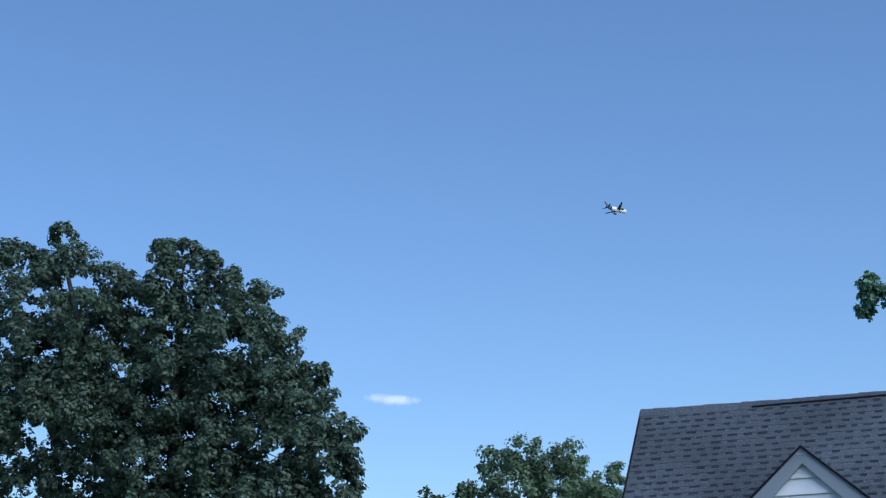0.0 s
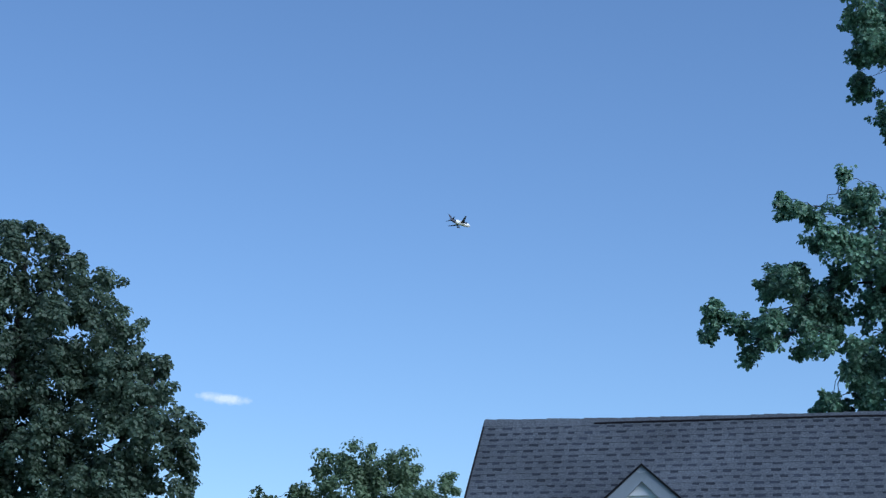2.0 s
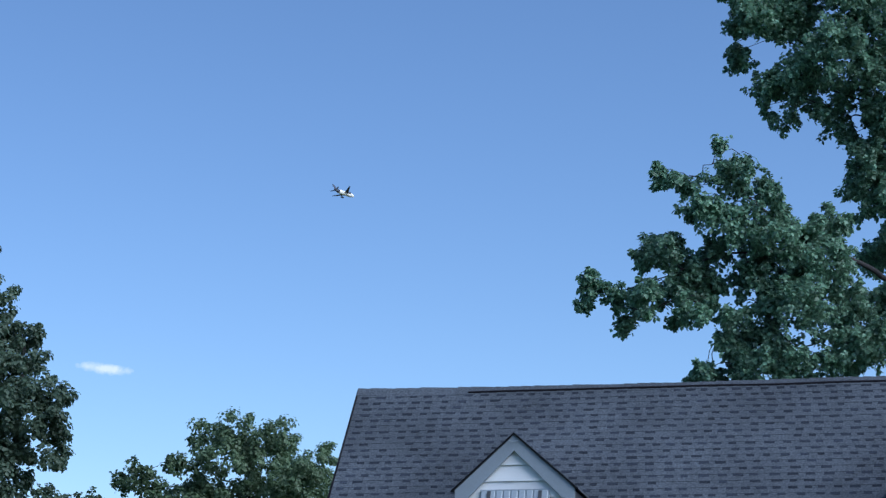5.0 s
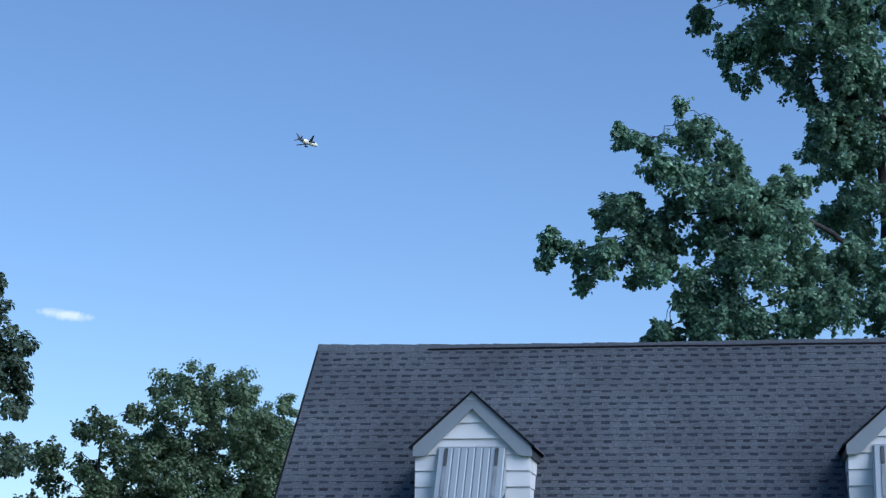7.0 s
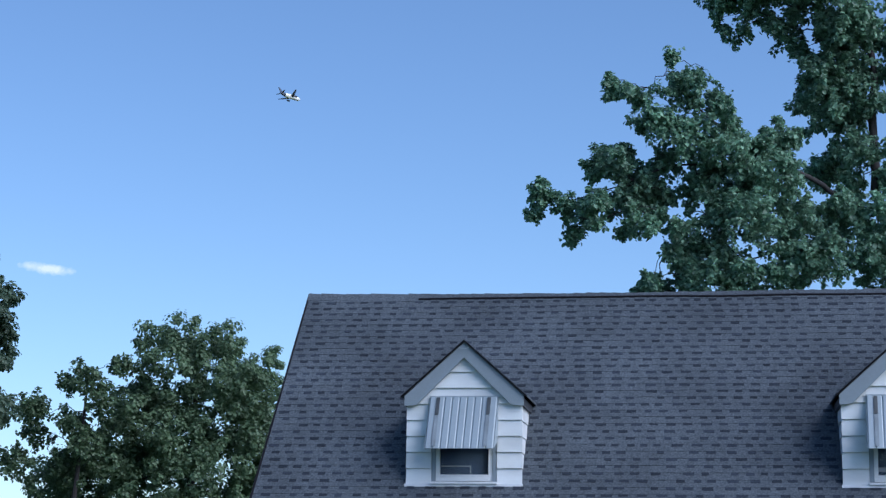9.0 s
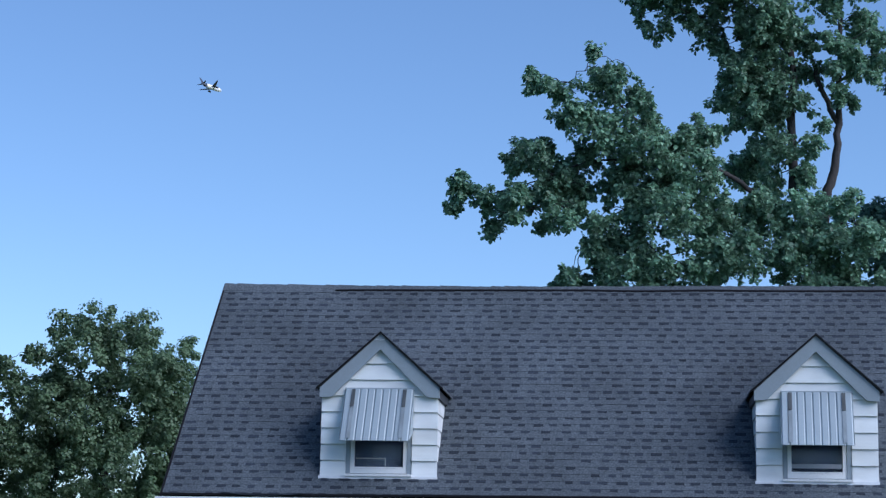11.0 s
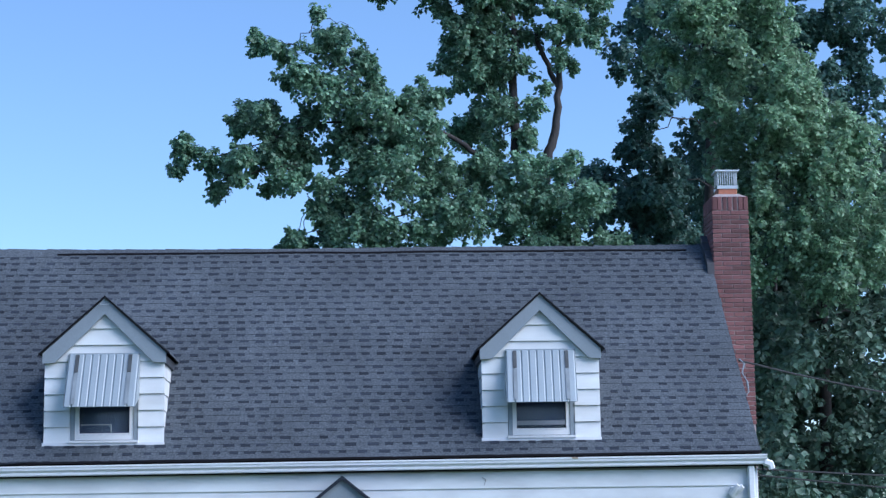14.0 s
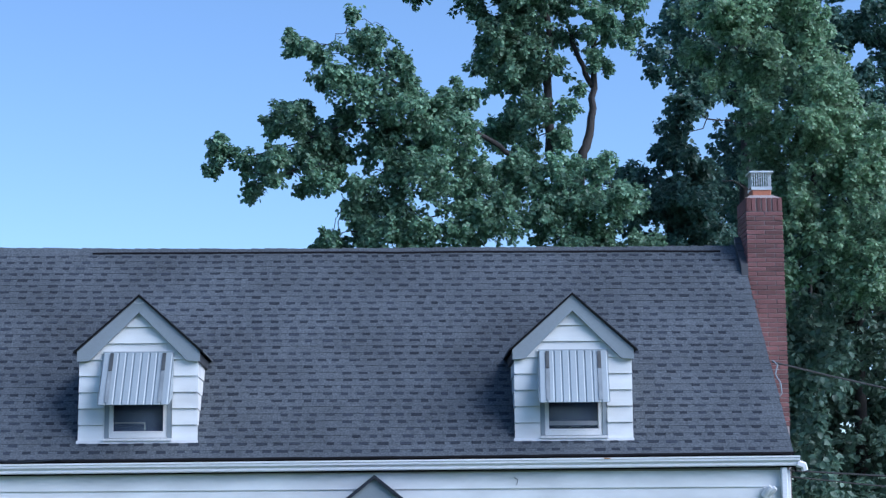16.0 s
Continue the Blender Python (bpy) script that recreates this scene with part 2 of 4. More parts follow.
for v in bm.verts:                                  # the gutter falls towards one end
    v.co.z += 0.0045 * (v.co.x - 2.5) - 0.008
# black strip below the gutter: its shadow built in as a part
shadow_bm = bmesh.new()
box(shadow_bm, -HALF, HALF, EAVE_Y - 0.026, EAVE_Y - 0.0145, 2.893, 2.920)
for v in shadow_bm.verts:
    v.co.z += 0.0045 * (v.co.x - 2.5) - 0.008
part("gutter_joint", shadow_bm, DARK, house, "dark strip standing in for the shadow under the gutter")
part("gutter", bm, TRIM_WHITE, house, "white aluminium gutter along the eave")
bm = tube(bmesh.new(), [(HALF + 0.02, gy - 0.06, 2.95), (HALF + 0.1, gy - 0.06, 2.92), (HALF + 0.12, gy - 0.05, 2.86)], [0.05, 0.05, 0.045], 6)
part("gutter_outlet", bm, TRIM_WHITE, house, "white gutter elbow at the corner")
part("rust_stain", boxed(3.13, 3.21, gy - 0.1315, gy - 0.1285, 3.014, 3.030), RUST, house, "small brown rust stain on the gutter")
part("downspout", boxed(WX - 0.12, WX - 0.04, WALL_Y - 0.12, WALL_Y - 0.047, 0.1, 2.90, bevel=0.012), TRIM_WHITE, house, "white downspout")

part("scuff", tube(bmesh.new(), [(2.00, WALL_Y - 0.022, 2.80), (2.05, WALL_Y - 0.026, 2.77), (2.03, WALL_Y - 0.030, 2.70)], [0.005, 0.006, 0.004], 5), FRIEZE, house, "faint grey scuff mark on the siding")

# shingle courses with raised laminated tabs
rng = random.Random(5)
EXPOSE = 0.143
ALONG = Vector((0, 1 / LEN, SLOPE / LEN))
NORMAL = Vector((0, -SLOPE / LEN, 1 / LEN))
FOOT = Vector((0, EAVE_Y - 0.03, roof_z(EAVE_Y) - 0.03 * SLOPE))
COURSES = int(((RIDGE_Y - EAVE_Y + 0.03) * LEN) / EXPOSE)
EXPOSE = ((RIDGE_Y - EAVE_Y + 0.03) * LEN - 0.06) / COURSES
verts, faces = [], []


def wave(x, s):
    return 0.010 * noise.noise(Vector((x * 0.55, s * 0.9, 2))) + 0.005 * noise.noise(Vector((x * 2.1, s * 3, 7)))


def slab(x0, x1, s0, s1, low, high, lift, into_v, into_f):
    """A thin wedge lying on the front slope: thick at the lower edge, thin at the upper."""
    k = len(into_v)
    for x, s, h in ((x0, s0, low), (x1, s0, low), (x1, s1, high), (x0, s1, high)):
        into_v.append(Vector((x, 0, 0)) + FOOT + ALONG * (s + wave(x, s)) + NORMAL * (h + lift))
    for x, s in ((x0, s0), (x1, s0), (x1, s1), (x0, s1)):
        into_v.append(Vector((x, 0, 0)) + FOOT + ALONG * (s + wave(x, s)) + NORMAL * -0.012)
    into_f += [(k, k + 1, k + 2, k + 3), (k, k + 4, k + 5, k + 1), (k + 1, k + 5, k + 6, k + 2), (k + 3, k + 2, k + 6, k + 7), (k, k + 3, k + 7, k + 4)]


for c in range(COURSES):
    s = c * EXPOSE
    x = -HALF - 0.03 - rng.uniform(0, 0.6)
    while x < HALF + 0.01:
        w = 0.5
        a, b = max(x, -HALF - 0.015 + rng.uniform(-0.008, 0.008)), min(x + w, HALF + 0.015 + rng.uniform(-0.008, 0.008))
        if b - a > 0.02:
            slab(a, b, s - rng.uniform(0, 0.003), s + EXPOSE + 0.02, 0.0060, 0.0, rng.uniform(0, 0.0004), verts, faces)
        x += w
me = bpy.data.meshes.new("shingle_strip")
me.from_pydata(verts, [], faces)
me.materials.append(SHINGLE)
strips = new("shingle_strip", me)
strips.parent = roof
tagged(strips, "base layer of grey shingle strips", kind="stuff")

DORMERS = (-2.8, 2.8)
tab_meshes = {}
verts, faces, singles = [], [], 0
band_v, band_f = [], []
for c in range(COURSES):
    s = c * EXPOSE
    x = -HALF + rng.uniform(0, 0.15)
    while x < HALF - 0.2:
        w = rng.choice((0.10, 0.115, 0.13, 0.15))
        y_mid = (FOOT + ALONG * s).y
        inside = any(abs(x + w / 2 - d) < 0.62 for d in DORMERS) and 0 < y_mid < 1.2
        if not inside:
            # dark strip below the tab: granule band with its shadow line painted in
            if c and rng.random() < 0.92:
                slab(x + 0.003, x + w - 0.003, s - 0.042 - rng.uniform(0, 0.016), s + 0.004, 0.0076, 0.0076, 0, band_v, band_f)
            if -1.5 < x < 1.1 and 1 < c < 30 and singles < 300:
                if w not in tab_meshes:
                    v, f = [], []
                    slab(-w / 2, w / 2, 0, EXPOSE + 0.01, 0.0096, 0.003, 0, v, f)
                    tab_meshes[w] = bpy.data.meshes.new("shingle")
                    tab_meshes[w].from_pydata(v, [], f)
                    tab_meshes[w].materials.append(SHINGLE)
                share("shingle", tab_meshes[w], roof, Matrix.Translation(Vector((x + w / 2, 0, 0)) + ALONG * (s - 0.002)))
                singles += 1
            else:
                slab(x, x + w, s - 0.002, s + EXPOSE + 0.01, 0.0096, 0.003, 0, verts, faces)
        x += w + rng.choice((0.07, 0.09, 0.11, 0.14))
me = bpy.data.meshes.new("shingle_tab")
me.from_pydata(verts, [], faces)
me.materials.append(SHINGLE)
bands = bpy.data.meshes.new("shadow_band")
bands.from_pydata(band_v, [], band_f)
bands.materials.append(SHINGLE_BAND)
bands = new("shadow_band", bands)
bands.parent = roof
tagged(bands, "darker granule bands with the tabs' shadow lines painted in", kind="stuff")
tabs = new("shingle_tab", me)
tabs.parent = roof
tagged(tabs, "raised laminated shingle tabs", kind="stuff")

bm = bmesh.new()
k, prev = 0, None
for i in range(15):
    f = i / 14
    x, droop = -4.75 + 1.05 * f, 0.03 * math.sin(math.pi * f)
    row = [bm.verts.new(p) for p in ((x, EAVE_Y - 0.02, roof_z(EAVE_Y) + 0.022), (x, EAVE_Y - 0.15, 3.062 - droop), (x, EAVE_Y - 0.15, 3.050 - droop), (x, EAVE_Y - 0.02, roof_z(EAVE_Y) + 0.008))]
    if prev:
        for j in range(4):
            bm.faces.new((prev[j], row[j], row[(j + 1) % 4], prev[(j + 1) % 4]))
    else:
        bm.faces.new(row)
    prev = row
bm.faces.new(prev[::-1])
part("loose_shingle", bm, SHINGLE_BAND, roof, "loose shingle edge sagging over the gutter")

# uneven lower edge of the first course, hanging over the gutter; blackened for shadow
bm = bmesh.new()
prev = None
for i in range(113):
    x = -HALF + 0.02 + (2 * HALF - 0.04) * i / 112
    lie = 0.0045 * (x - 2.5) + 0.006 * noise.noise(Vector((x * 1.7, 3, 0))) + 0.004 * noise.noise(Vector((x * 6, 8, 0)))
    row = [bm.verts.new(p) for p in ((x, EAVE_Y + 0.03, 3.034), (x, EAVE_Y - 0.135, 3.078 + lie), (x, EAVE_Y - 0.135, 3.052 + lie), (x, EAVE_Y + 0.03, 3.010))]
    if prev:
        for j in range(4):
            bm.faces.new((prev[j], row[j], row[(j + 1) % 4], prev[(j + 1) % 4]))
    else:
        bm.faces.new(row)
    prev = row
bm.faces.new(prev[::-1])
part("starter_course", bm, DARK, roof, "uneven shingle edge over the gutter, blackened as its shadow line")

# ridge caps, each lapping the next
cap_me = []
for k in range(3):
    bm = bmesh.new()
    w, h = 0.118, 0.011 + 0.001 * k
    prof = [(-w, -w * SLOPE), (0, 0.012), (w, -w * SLOPE), (w, -w * SLOPE + 0.022), (0, 0.014 + h), (-w, -w * SLOPE + 0.022)]
    prism(bm, prof, -0.09, 0.12, 0)
    for v in bm.verts:
        if v.co.x > 0:
            v.co.z -= 0.010
    cap_me.append(finish(bm, "ridge_cap", SHINGLE))
x = -HALF + 0.07
while x < HALF - 0.02:
    sag = 0.006 * math.sin(x * 0.9) - 0.022 * (1 - (x / HALF) ** 2) + rng.uniform(-0.005, 0.005)
    share("ridge_cap", rng.choice(cap_me), roof, Matrix.Translation((x, RIDGE_Y, RIDGE_Z - 0.012 + sag)) @ Matrix.Rotation(rng.uniform(-0.02, 0.02), 4, "Y"))
    x += 0.19

# black wavy strip for the shadow line under the ridge caps' lower edge
bm = bmesh.new()
prev = None
for i in range(91):
    x = -3.9 + (HALF + 3.6) * i / 90
    high = 0.014 + 0.020 * max(0.0, 0.35 + noise.noise(Vector((x * 1.3, 5, 1)))) * min(1, i / 6)
    y = RIDGE_Y - 0.118 - 0.012 * noise.noise(Vector((x * 0.9, 1, 4)))
    row = [bm.verts.new(p) for p in ((x, y - 0.006, roof_z(y - 0.006) + 0.012 - high), (x, y - 0.010, roof_z(y) + 0.026), (x, y + 0.02, roof_z(y + 0.02) + 0.020), (x, y + 0.02, roof_z(y + 0.02) - 0.01))]
    if prev:
        for j in range(4):
            bm.faces.new((prev[j], row[j], row[(j + 1) % 4], prev[(j + 1) % 4]))
    else:
        bm.faces.new(row)
    prev = row
bm.faces.new(prev[::-1])
part("ridge_gap", bm, DARK, roof, "dark wavy strip drawn as the ridge caps' shadow")


# ---- dormers ----
def dormer(cx):
    H, ZB, ZE, ZA = 0.763, 3.30, 4.36, 5.06       # half width, foot, wall top, gable top
    back = (ZE - RIDGE_Z) / SLOPE + RIDGE_Y
    core = bmesh.new()
    zin = ZB - 0.02
    wl, wr, wb, wt = cx - 0.43, cx + 0.43, 3.335, 4.42
    # front wall round the opening
    box(core, cx - H + 0.03, wl, 0.0, 0.1, zin, ZE), box(core, wr, cx + H - 0.03, 0.0, 0.1, zin, ZE)
    box(core, wl, wr, 0.002, 0.098, zin, wb)
    prism(core, [(cx - H + 0.03, ZE), (cx + H - 0.03, ZE), (cx, ZA - 0.02)], 0.001, 0.099, 1)
    for sx in (-1, 1):                                  # side walls, down to the slope
        prism(core, [(0.1, roof_z(0.1) - 0.03), (0.1, ZE), (back + 0.05, ZE), (back + 0.05, ZE - 0.02)], cx + sx * (H - 0.03), cx + sx * (H - 0.10), 0)
    d = part("dormer", core, SIDING, house, "gabled dormer with white siding and a metal awning")
    # lapped boards, front and side
    z, n = ZB, 0
    while z < ZA - 0.12:
        t = min(z + 0.205, ZA)
        for x0, x1 in ((cx - H, wl - 0.004), (wr + 0.004, cx + H)) if t < 4.45 else ((cx - H, cx + H),):
            def edge(x, zz):
                lim = (ZA - zz) / (ZA - ZE) * H if zz > ZE else H
                return max(cx - lim, min(cx + lim, x))
            bm = bmesh.new()
            flare = 0.005
            pts = []
            for zz, yy in ((z, -0.030), (t - 0.006, -0.006)):
                grow = flare if zz == z else 0
                a, b = edge(x0 - (grow if x0 == cx - H else 0), zz), edge(x1 + (grow if x1 == cx + H else 0), zz)
                pts.append(((a, yy, zz), (b, yy, zz)))
            (a0, b0), (a1, b1) = pts
            v = [bm.verts.new(p) for p in (a0, b0, b1, a1)] + [bm.verts.new((p[0], -0.001, p[2])) for p in (a0, b0, b1, a1)]
            for f in ((0, 1, 2, 3), (7, 6, 5, 4), (0, 4, 5, 1), (1, 5, 6, 2), (2, 6, 7, 3), (3, 7, 4, 0)):
                bm.faces.new([v[i] for i in f])
            bmesh.ops.remove_doubles(bm, verts=bm.verts, dist=0.0005)
            part("siding_board", bm, SIDING, d)
        if t < ZE + 0.1:
            for sx in (-1, 1):
                yb = (z - RIDGE_Z) / SLOPE + RIDGE_Y
                yt = (min(t, ZE) - RIDGE_Z) / SLOPE + RIDGE_Y
                bm = bmesh.new()
                X = lambda o: cx + sx * (H - 0.03 + o)
                zt = min(t - 0.008, ZE)
                v = [bm.verts.new(p) for p in ((X(0.022), -0.02, z), (X(0.022), max(yb, 0) + 0.02, z), (X(0.012), yt + 0.02, zt), (X(0.012), -0.006, zt),
                                               (X(0.001), -0.02, z), (X(0.001), max(yb, 0) + 0.02, z), (X(0.001), yt + 0.02, zt), (X(0.001), -0.006, zt))]
                for f in ((0, 1, 2, 3), (7, 6, 5, 4), (0, 4, 5, 1), (1, 5, 6, 2), (2, 6, 7, 3), (3, 7, 4, 0)):
                    bm.faces.new([v[i] for i in f])
                part("side_board", bm, SIDING, d)
        z += 0.21
    part("base_flashing", boxed(cx - H - 0.016, cx + H + 0.008, -0.05, -0.031, ZB - 0.03, ZB + 0.008), TRIM_WHITE, d)
    # roof planes and barge boards
    AP, EL, OUT = 5.158, 4.455, H + 0.022
    for sx in (-1, 1):
        bm = bmesh.new()
        yr, ye = (AP - RIDGE_Z) / SLOPE + RIDGE_Y + 0.04, (EL - RIDGE_Z) / SLOPE + RIDGE_Y + 0.04
        over = 0.12
        top = [(cx, -0.10, AP), (cx + sx * (OUT + over * 0.4), -0.10, EL - 0.02), (cx + sx * (OUT + over * 0.4), ye, EL - 0.02), (cx, yr, AP)]
        v = [bm.verts.new(p) for p in top] + [bm.verts.new((p[0], p[1], p[2] + 0.028)) for p in top]
        for f in ((0, 1, 2, 3), (7, 6, 5, 4), (0, 4, 5, 1), (1, 5, 6, 2), (2, 6, 7, 3), (3, 7, 4, 0)):
            bm.faces.new([v[i] for i in f])
        part("dormer_roof", bm, SHINGLE, d)
        bm = bmesh.new()
        prism(bm, [(cx, AP - 0.002), (cx + sx * OUT, EL - 0.004), (cx + sx * OUT, EL - 0.135), (cx + sx * (OUT - 0.16), EL - 0.125), (cx, AP - 0.205)], -0.085, -0.044, 1)
        edge_bm = bmesh.new()
        prism(edge_bm, [(cx, AP + 0.03), (cx + sx * (OUT + 0.05), EL - 0.012), (cx + sx * (OUT + 0.05), EL - 0.035), (cx, AP + 0.002)], -0.115, -0.101, 1)
        part("roof_edge", edge_bm, DARK, d, "dark shingle edge")
        part("barge_board", bm, TRIM_GREY, d, "grey painted barge board")
        bm = boxed(min(cx + sx * (OUT - 0.05), cx + sx * (OUT - 0.002)), max(cx + sx * (OUT - 0.05), cx + sx * (OUT - 0.002)), -0.033, ye, EL - 0.13, EL - 0.03)
        part("eave_board", bm, LEAD, d, "dark eave edge")
    # window
    fr = bmesh.new()
    g0, g1, gz0, gz1 = cx - 0.37, cx + 0.37, 3.345, 4.40
    box(fr, g0, g0 + 0.05, 0.0, 0.06, gz0, gz1), box(fr, g1 - 0.05, g1, 0.0, 0.06, gz0, gz1)
    box(fr, g0 + 0.05, g1 - 0.05, 0.0, 0.06, gz0, gz0 + 0.065), box(fr, g0 + 0.05, g1 - 0.05, 0.0, 0.06, gz1 - 0.06, gz1)
    box(fr, g0 + 0.05, g1 - 0.05, 0.01, 0.05, 3.86, 3.90)
    part("window_frame", fr, VINYL, d, "white vinyl sash window frame")
    for sx in (-1, 1):
        part("window_casing", boxed(min(cx + sx * 0.372, cx + sx * 0.428), max(cx + sx * 0.372, cx + sx * 0.428), -0.012, 0.04, 3.335, 4.42), TRIM_GREY, d, "grey storm window track")
    pane = part("pane", boxed(g0 + 0.051, g1 - 0.051, 0.028, 0.034, gz0 + 0.066, gz1 - 0.061), GLASS, d, "dark reflecting window glass")
    pane.visible_shadow = False
    part("sash_rail", boxed(g0 + 0.052, g1 - 0.052, 0.005, 0.026, gz0 + 0.068, gz0 + 0.085), VINYL, d)
    part("sill", boxed(wl - 0.01, wr + 0.01, -0.075, -0.0325, 3.305, 3.335), VINYL, d)
    if cx < 0:
        bar = boxed(g0 + 0.06, cx + 0.07, 0.06, 0.075, 3.535, 3.55)
        box(bar, cx + 0.071, cx + 0.085, 0.06, 0.075, gz0 + 0.07, 3.55)
        part("inner_frame", bar, BLIND, d, "pale frame standing behind the glass")
    else:
        part("raised_sash", boxed(g0 + 0.052, g1 - 0.052, 0.012, 0.027, 3.475, 3.53), BLIND, d, "pale rail of the raised sash")
    # panel close behind the glass; its blue stands in for reflected sky
    backing_bm = bmesh.new()
    box(backing_bm, cx - 0.42, cx + 0.42, 0.112, 0.12, 3.32, 4.42)
    part("room_back", backing_bm, PANE_BACK, d)
    return d, cx


def awning(cx, lean, parent):
    """A fluted sheet sloping out from the wall over the window, with two side wings and dark brackets."""
    bm = bmesh.new()
    W, n = 0.445, 9
    z1, z0, y1, y0 = 4.43, 3.745, -0.04, -0.40
    cols = []
    prof = []
    pitch = 2 * W / n
    for k in range(n):
        for u, h in ((0.0, 0.0), (0.05, 0.012), (0.12, 0.016), (0.80, 0.016), (0.88, 0.012), (0.93, 0.0)):
            prof.append((-W + pitch * (k + u), h))
    prof.append((W, 0.0))
    for x, h in prof:
        row = []
        for f in (0.0, 1.0):
            y, zz = y1 + (y0 - y1) * f, z1 + (z0 - z1) * f
            dip = 0.012 if (f == 1.0 and h > 0) else 0
            row.append((bm.verts.new((cx + x + lean * f, y - h * 0.88, zz + h * 0.47 - dip)), bm.verts.new((cx + x + lean * f, y - h * 0.88 + 0.004, zz + h * 0.47 - 0.006 - dip))))
        cols.append(row)
    for a, b in zip(cols, cols[1:]):
        bm.faces.new((a[0][0], b[0][0], b[1][0], a[1][0]))
        bm.faces.new((a[1][1], b[1][1], b[0][1], a[0][1]))
        bm.faces.new((a[1][0], b[1][0], b[1][1], a[1][1]))
        bm.faces.new((b[0][0], a[0][0], a[0][1], b[0][1]))
    for r in (cols[0], cols[-1]):
        bm.faces.new((r[0][0], r[1][0], r[1][1], r[0][1]))
    part("awning", bm, AWNING, parent, "fluted aluminium window awning")
    for sx in (-1, 1):
        bm = bmesh.new()
        x = cx + sx * (W + 0.004)
        v = [bm.verts.new(p) for p in ((x, y1 + 0.004, z1), (x + lean, y0, z0), (x + lean * 0.6, y1 + 0.004, z0 + 0.12))]
        w = [bm.verts.new((p.co.x + sx * 0.004, p.co.y, p.co.z)) for p in v]
        bm.faces.new(v), bm.faces.new(w[::-1])
        for i in range(3):
            bm.faces.new((v[i], w[i], w[(i + 1) % 3], v[(i + 1) % 3]))
        part("awning_wing", bm, AWNING, parent)
        bm = bmesh.new()
        for f0, f1, th in ((0.02, 0.36, 0.004),):
            for f in (f0,):
                a, b = Vector((cx + sx * 0.335 + lean * f0, y1 + (y0 - y1) * f0, z1 + (z0 - z1) * f0)), Vector((cx + sx * 0.335 + lean * f1, y1 + (y0 - y1) * f1, z1 + (z0 - z1) * f1))
                out = Vector((0, -0.88, 0.47)) * 0.023
                wide = Vector((0.023 if th > 0.003 else 0.022, 0, 0))
                vs = [bm.verts.new(p) for p in (a - wide + out, a + wide + out, b + wide + out, b - wide + out, a - wide + out * 1.25, a + wide + out * 1.25, b + wide + out * 1.25, b - wide + out * 1.25)]
                for q in ((0, 1, 2, 3), (7, 6, 5, 4), (0, 4, 5, 1), (1, 5, 6, 2), (2, 6, 7, 3), (3, 7, 4, 0)):
                    bm.faces.new([vs[i] for i in q])
        part("awning_bracket", bm, AWNING_DARK, parent, "tarnished dark bracket strip")
        bm = bmesh.new()
        a, b = Vector((cx + sx * 0.335 + lean * 0.37, y1 + (y0 - y1) * 0.37, z1 + (z0 - z1) * 0.37)), Vector((cx + sx * 0.335 + lean * 0.98, y1 + (y0 - y1) * 0.98, z1 + (z0 - z1) * 0.98))
        out, wide = Vector((0, -0.88, 0.47)) * 0.021, Vector((0.025, 0, 0))
        vs = [bm.verts.new(p) for p in (a - wide + out, a + wide + out, b + wide + out, b - wide + out, a - wide + out * 1.1, a + wide + out * 1.1, b + wide + out * 1.1, b - wide + out * 1.1)]
        for q in ((0, 1, 2, 3), (7, 6, 5, 4), (0, 4, 5, 1), (1, 5, 6, 2), (2, 6, 7, 3), (3, 7, 4, 0)):
            bm.faces.new([vs[i] for i in q])
        part("awning_strip", bm, AWNING_STRIP, parent, "grey worn strip")
    if cx < 0:
        arc = [(cx + 0.06 * math.cos(a), -0.125, 5.085 - 0.022 * math.sin(a)) for a in [math.pi * i / 8 for i in range(9)]]
        part("gable_clip", tube(bmesh.new(), arc, [0.007] * 9, 6), AWNING, parent, "small pale curved clip at the gable top")
    part("awning_rail", boxed(cx - W - 0.01, cx + W + 0.01, -0.055, -0.034, 4.425, 4.45), AWNING, parent)


for cx, lean in zip(DORMERS, (-0.015, -0.02)):
    d, _ = dormer(cx)
    awning(cx, lean, d)

# ---- chimney ----
CX0, CX1, CY0, CY1, CTOP = 5.60, 6.13, 2.55, 3.25, 6.93
chimney = part("chimney", boxed(CX0 + 0.008, CX1 - 0.008, CY0 + 0.008, CY1 - 0.008, 0.0, CTOP - 0.01), MORTAR, house, "red brick chimney with pale mortar")
COURSE = 0.0677
stretch_me, header_me, soldier_me, cut_me = (finish(boxed(-w / 2, w / 2, -0.05, 0.05, -h / 2, h / 2, bevel=0.004), "brick", BRICK)
                                             for w, h in ((0.253, 0.056), (0.12, 0.056), (0.056, 0.2), (0.187, 0.056)))
rngb = random.Random(9)


def brick_face(m, width, bottom, top):
    """Running courses on one face; m places the face's lower left corner, x along it, y into the wall."""
    z, row = top - 0.21 - COURSE / 2, 0
    while z > bottom:
        x = 0.0
        laid = ((0.253, stretch_me),) * 2 if row % 2 == 0 else ((0.12, header_me), (0.253, stretch_me), (0.12, header_me))
        total = sum(w for w, _ in laid) + 0.011 * (len(laid) - 1)
        k = width / total
        for w, me in laid:
            share("brick", me, chimney, m @ Matrix.Translation(((x + w / 2) * k, 0.048 + rngb.uniform(-0.003, 0.003), z)) @ Matrix.Diagonal((k, 1, 1, 1)))
            x += w + 0.011
        z -= COURSE
        row += 1
    n = int(width / 0.0677)
    for k in range(n):
        share("brick", soldier_me, chimney, m @ Matrix.Translation(((k + 0.5) * width / n, 0.046 + rngb.uniform(-0.003, 0.003), top - 0.105)))


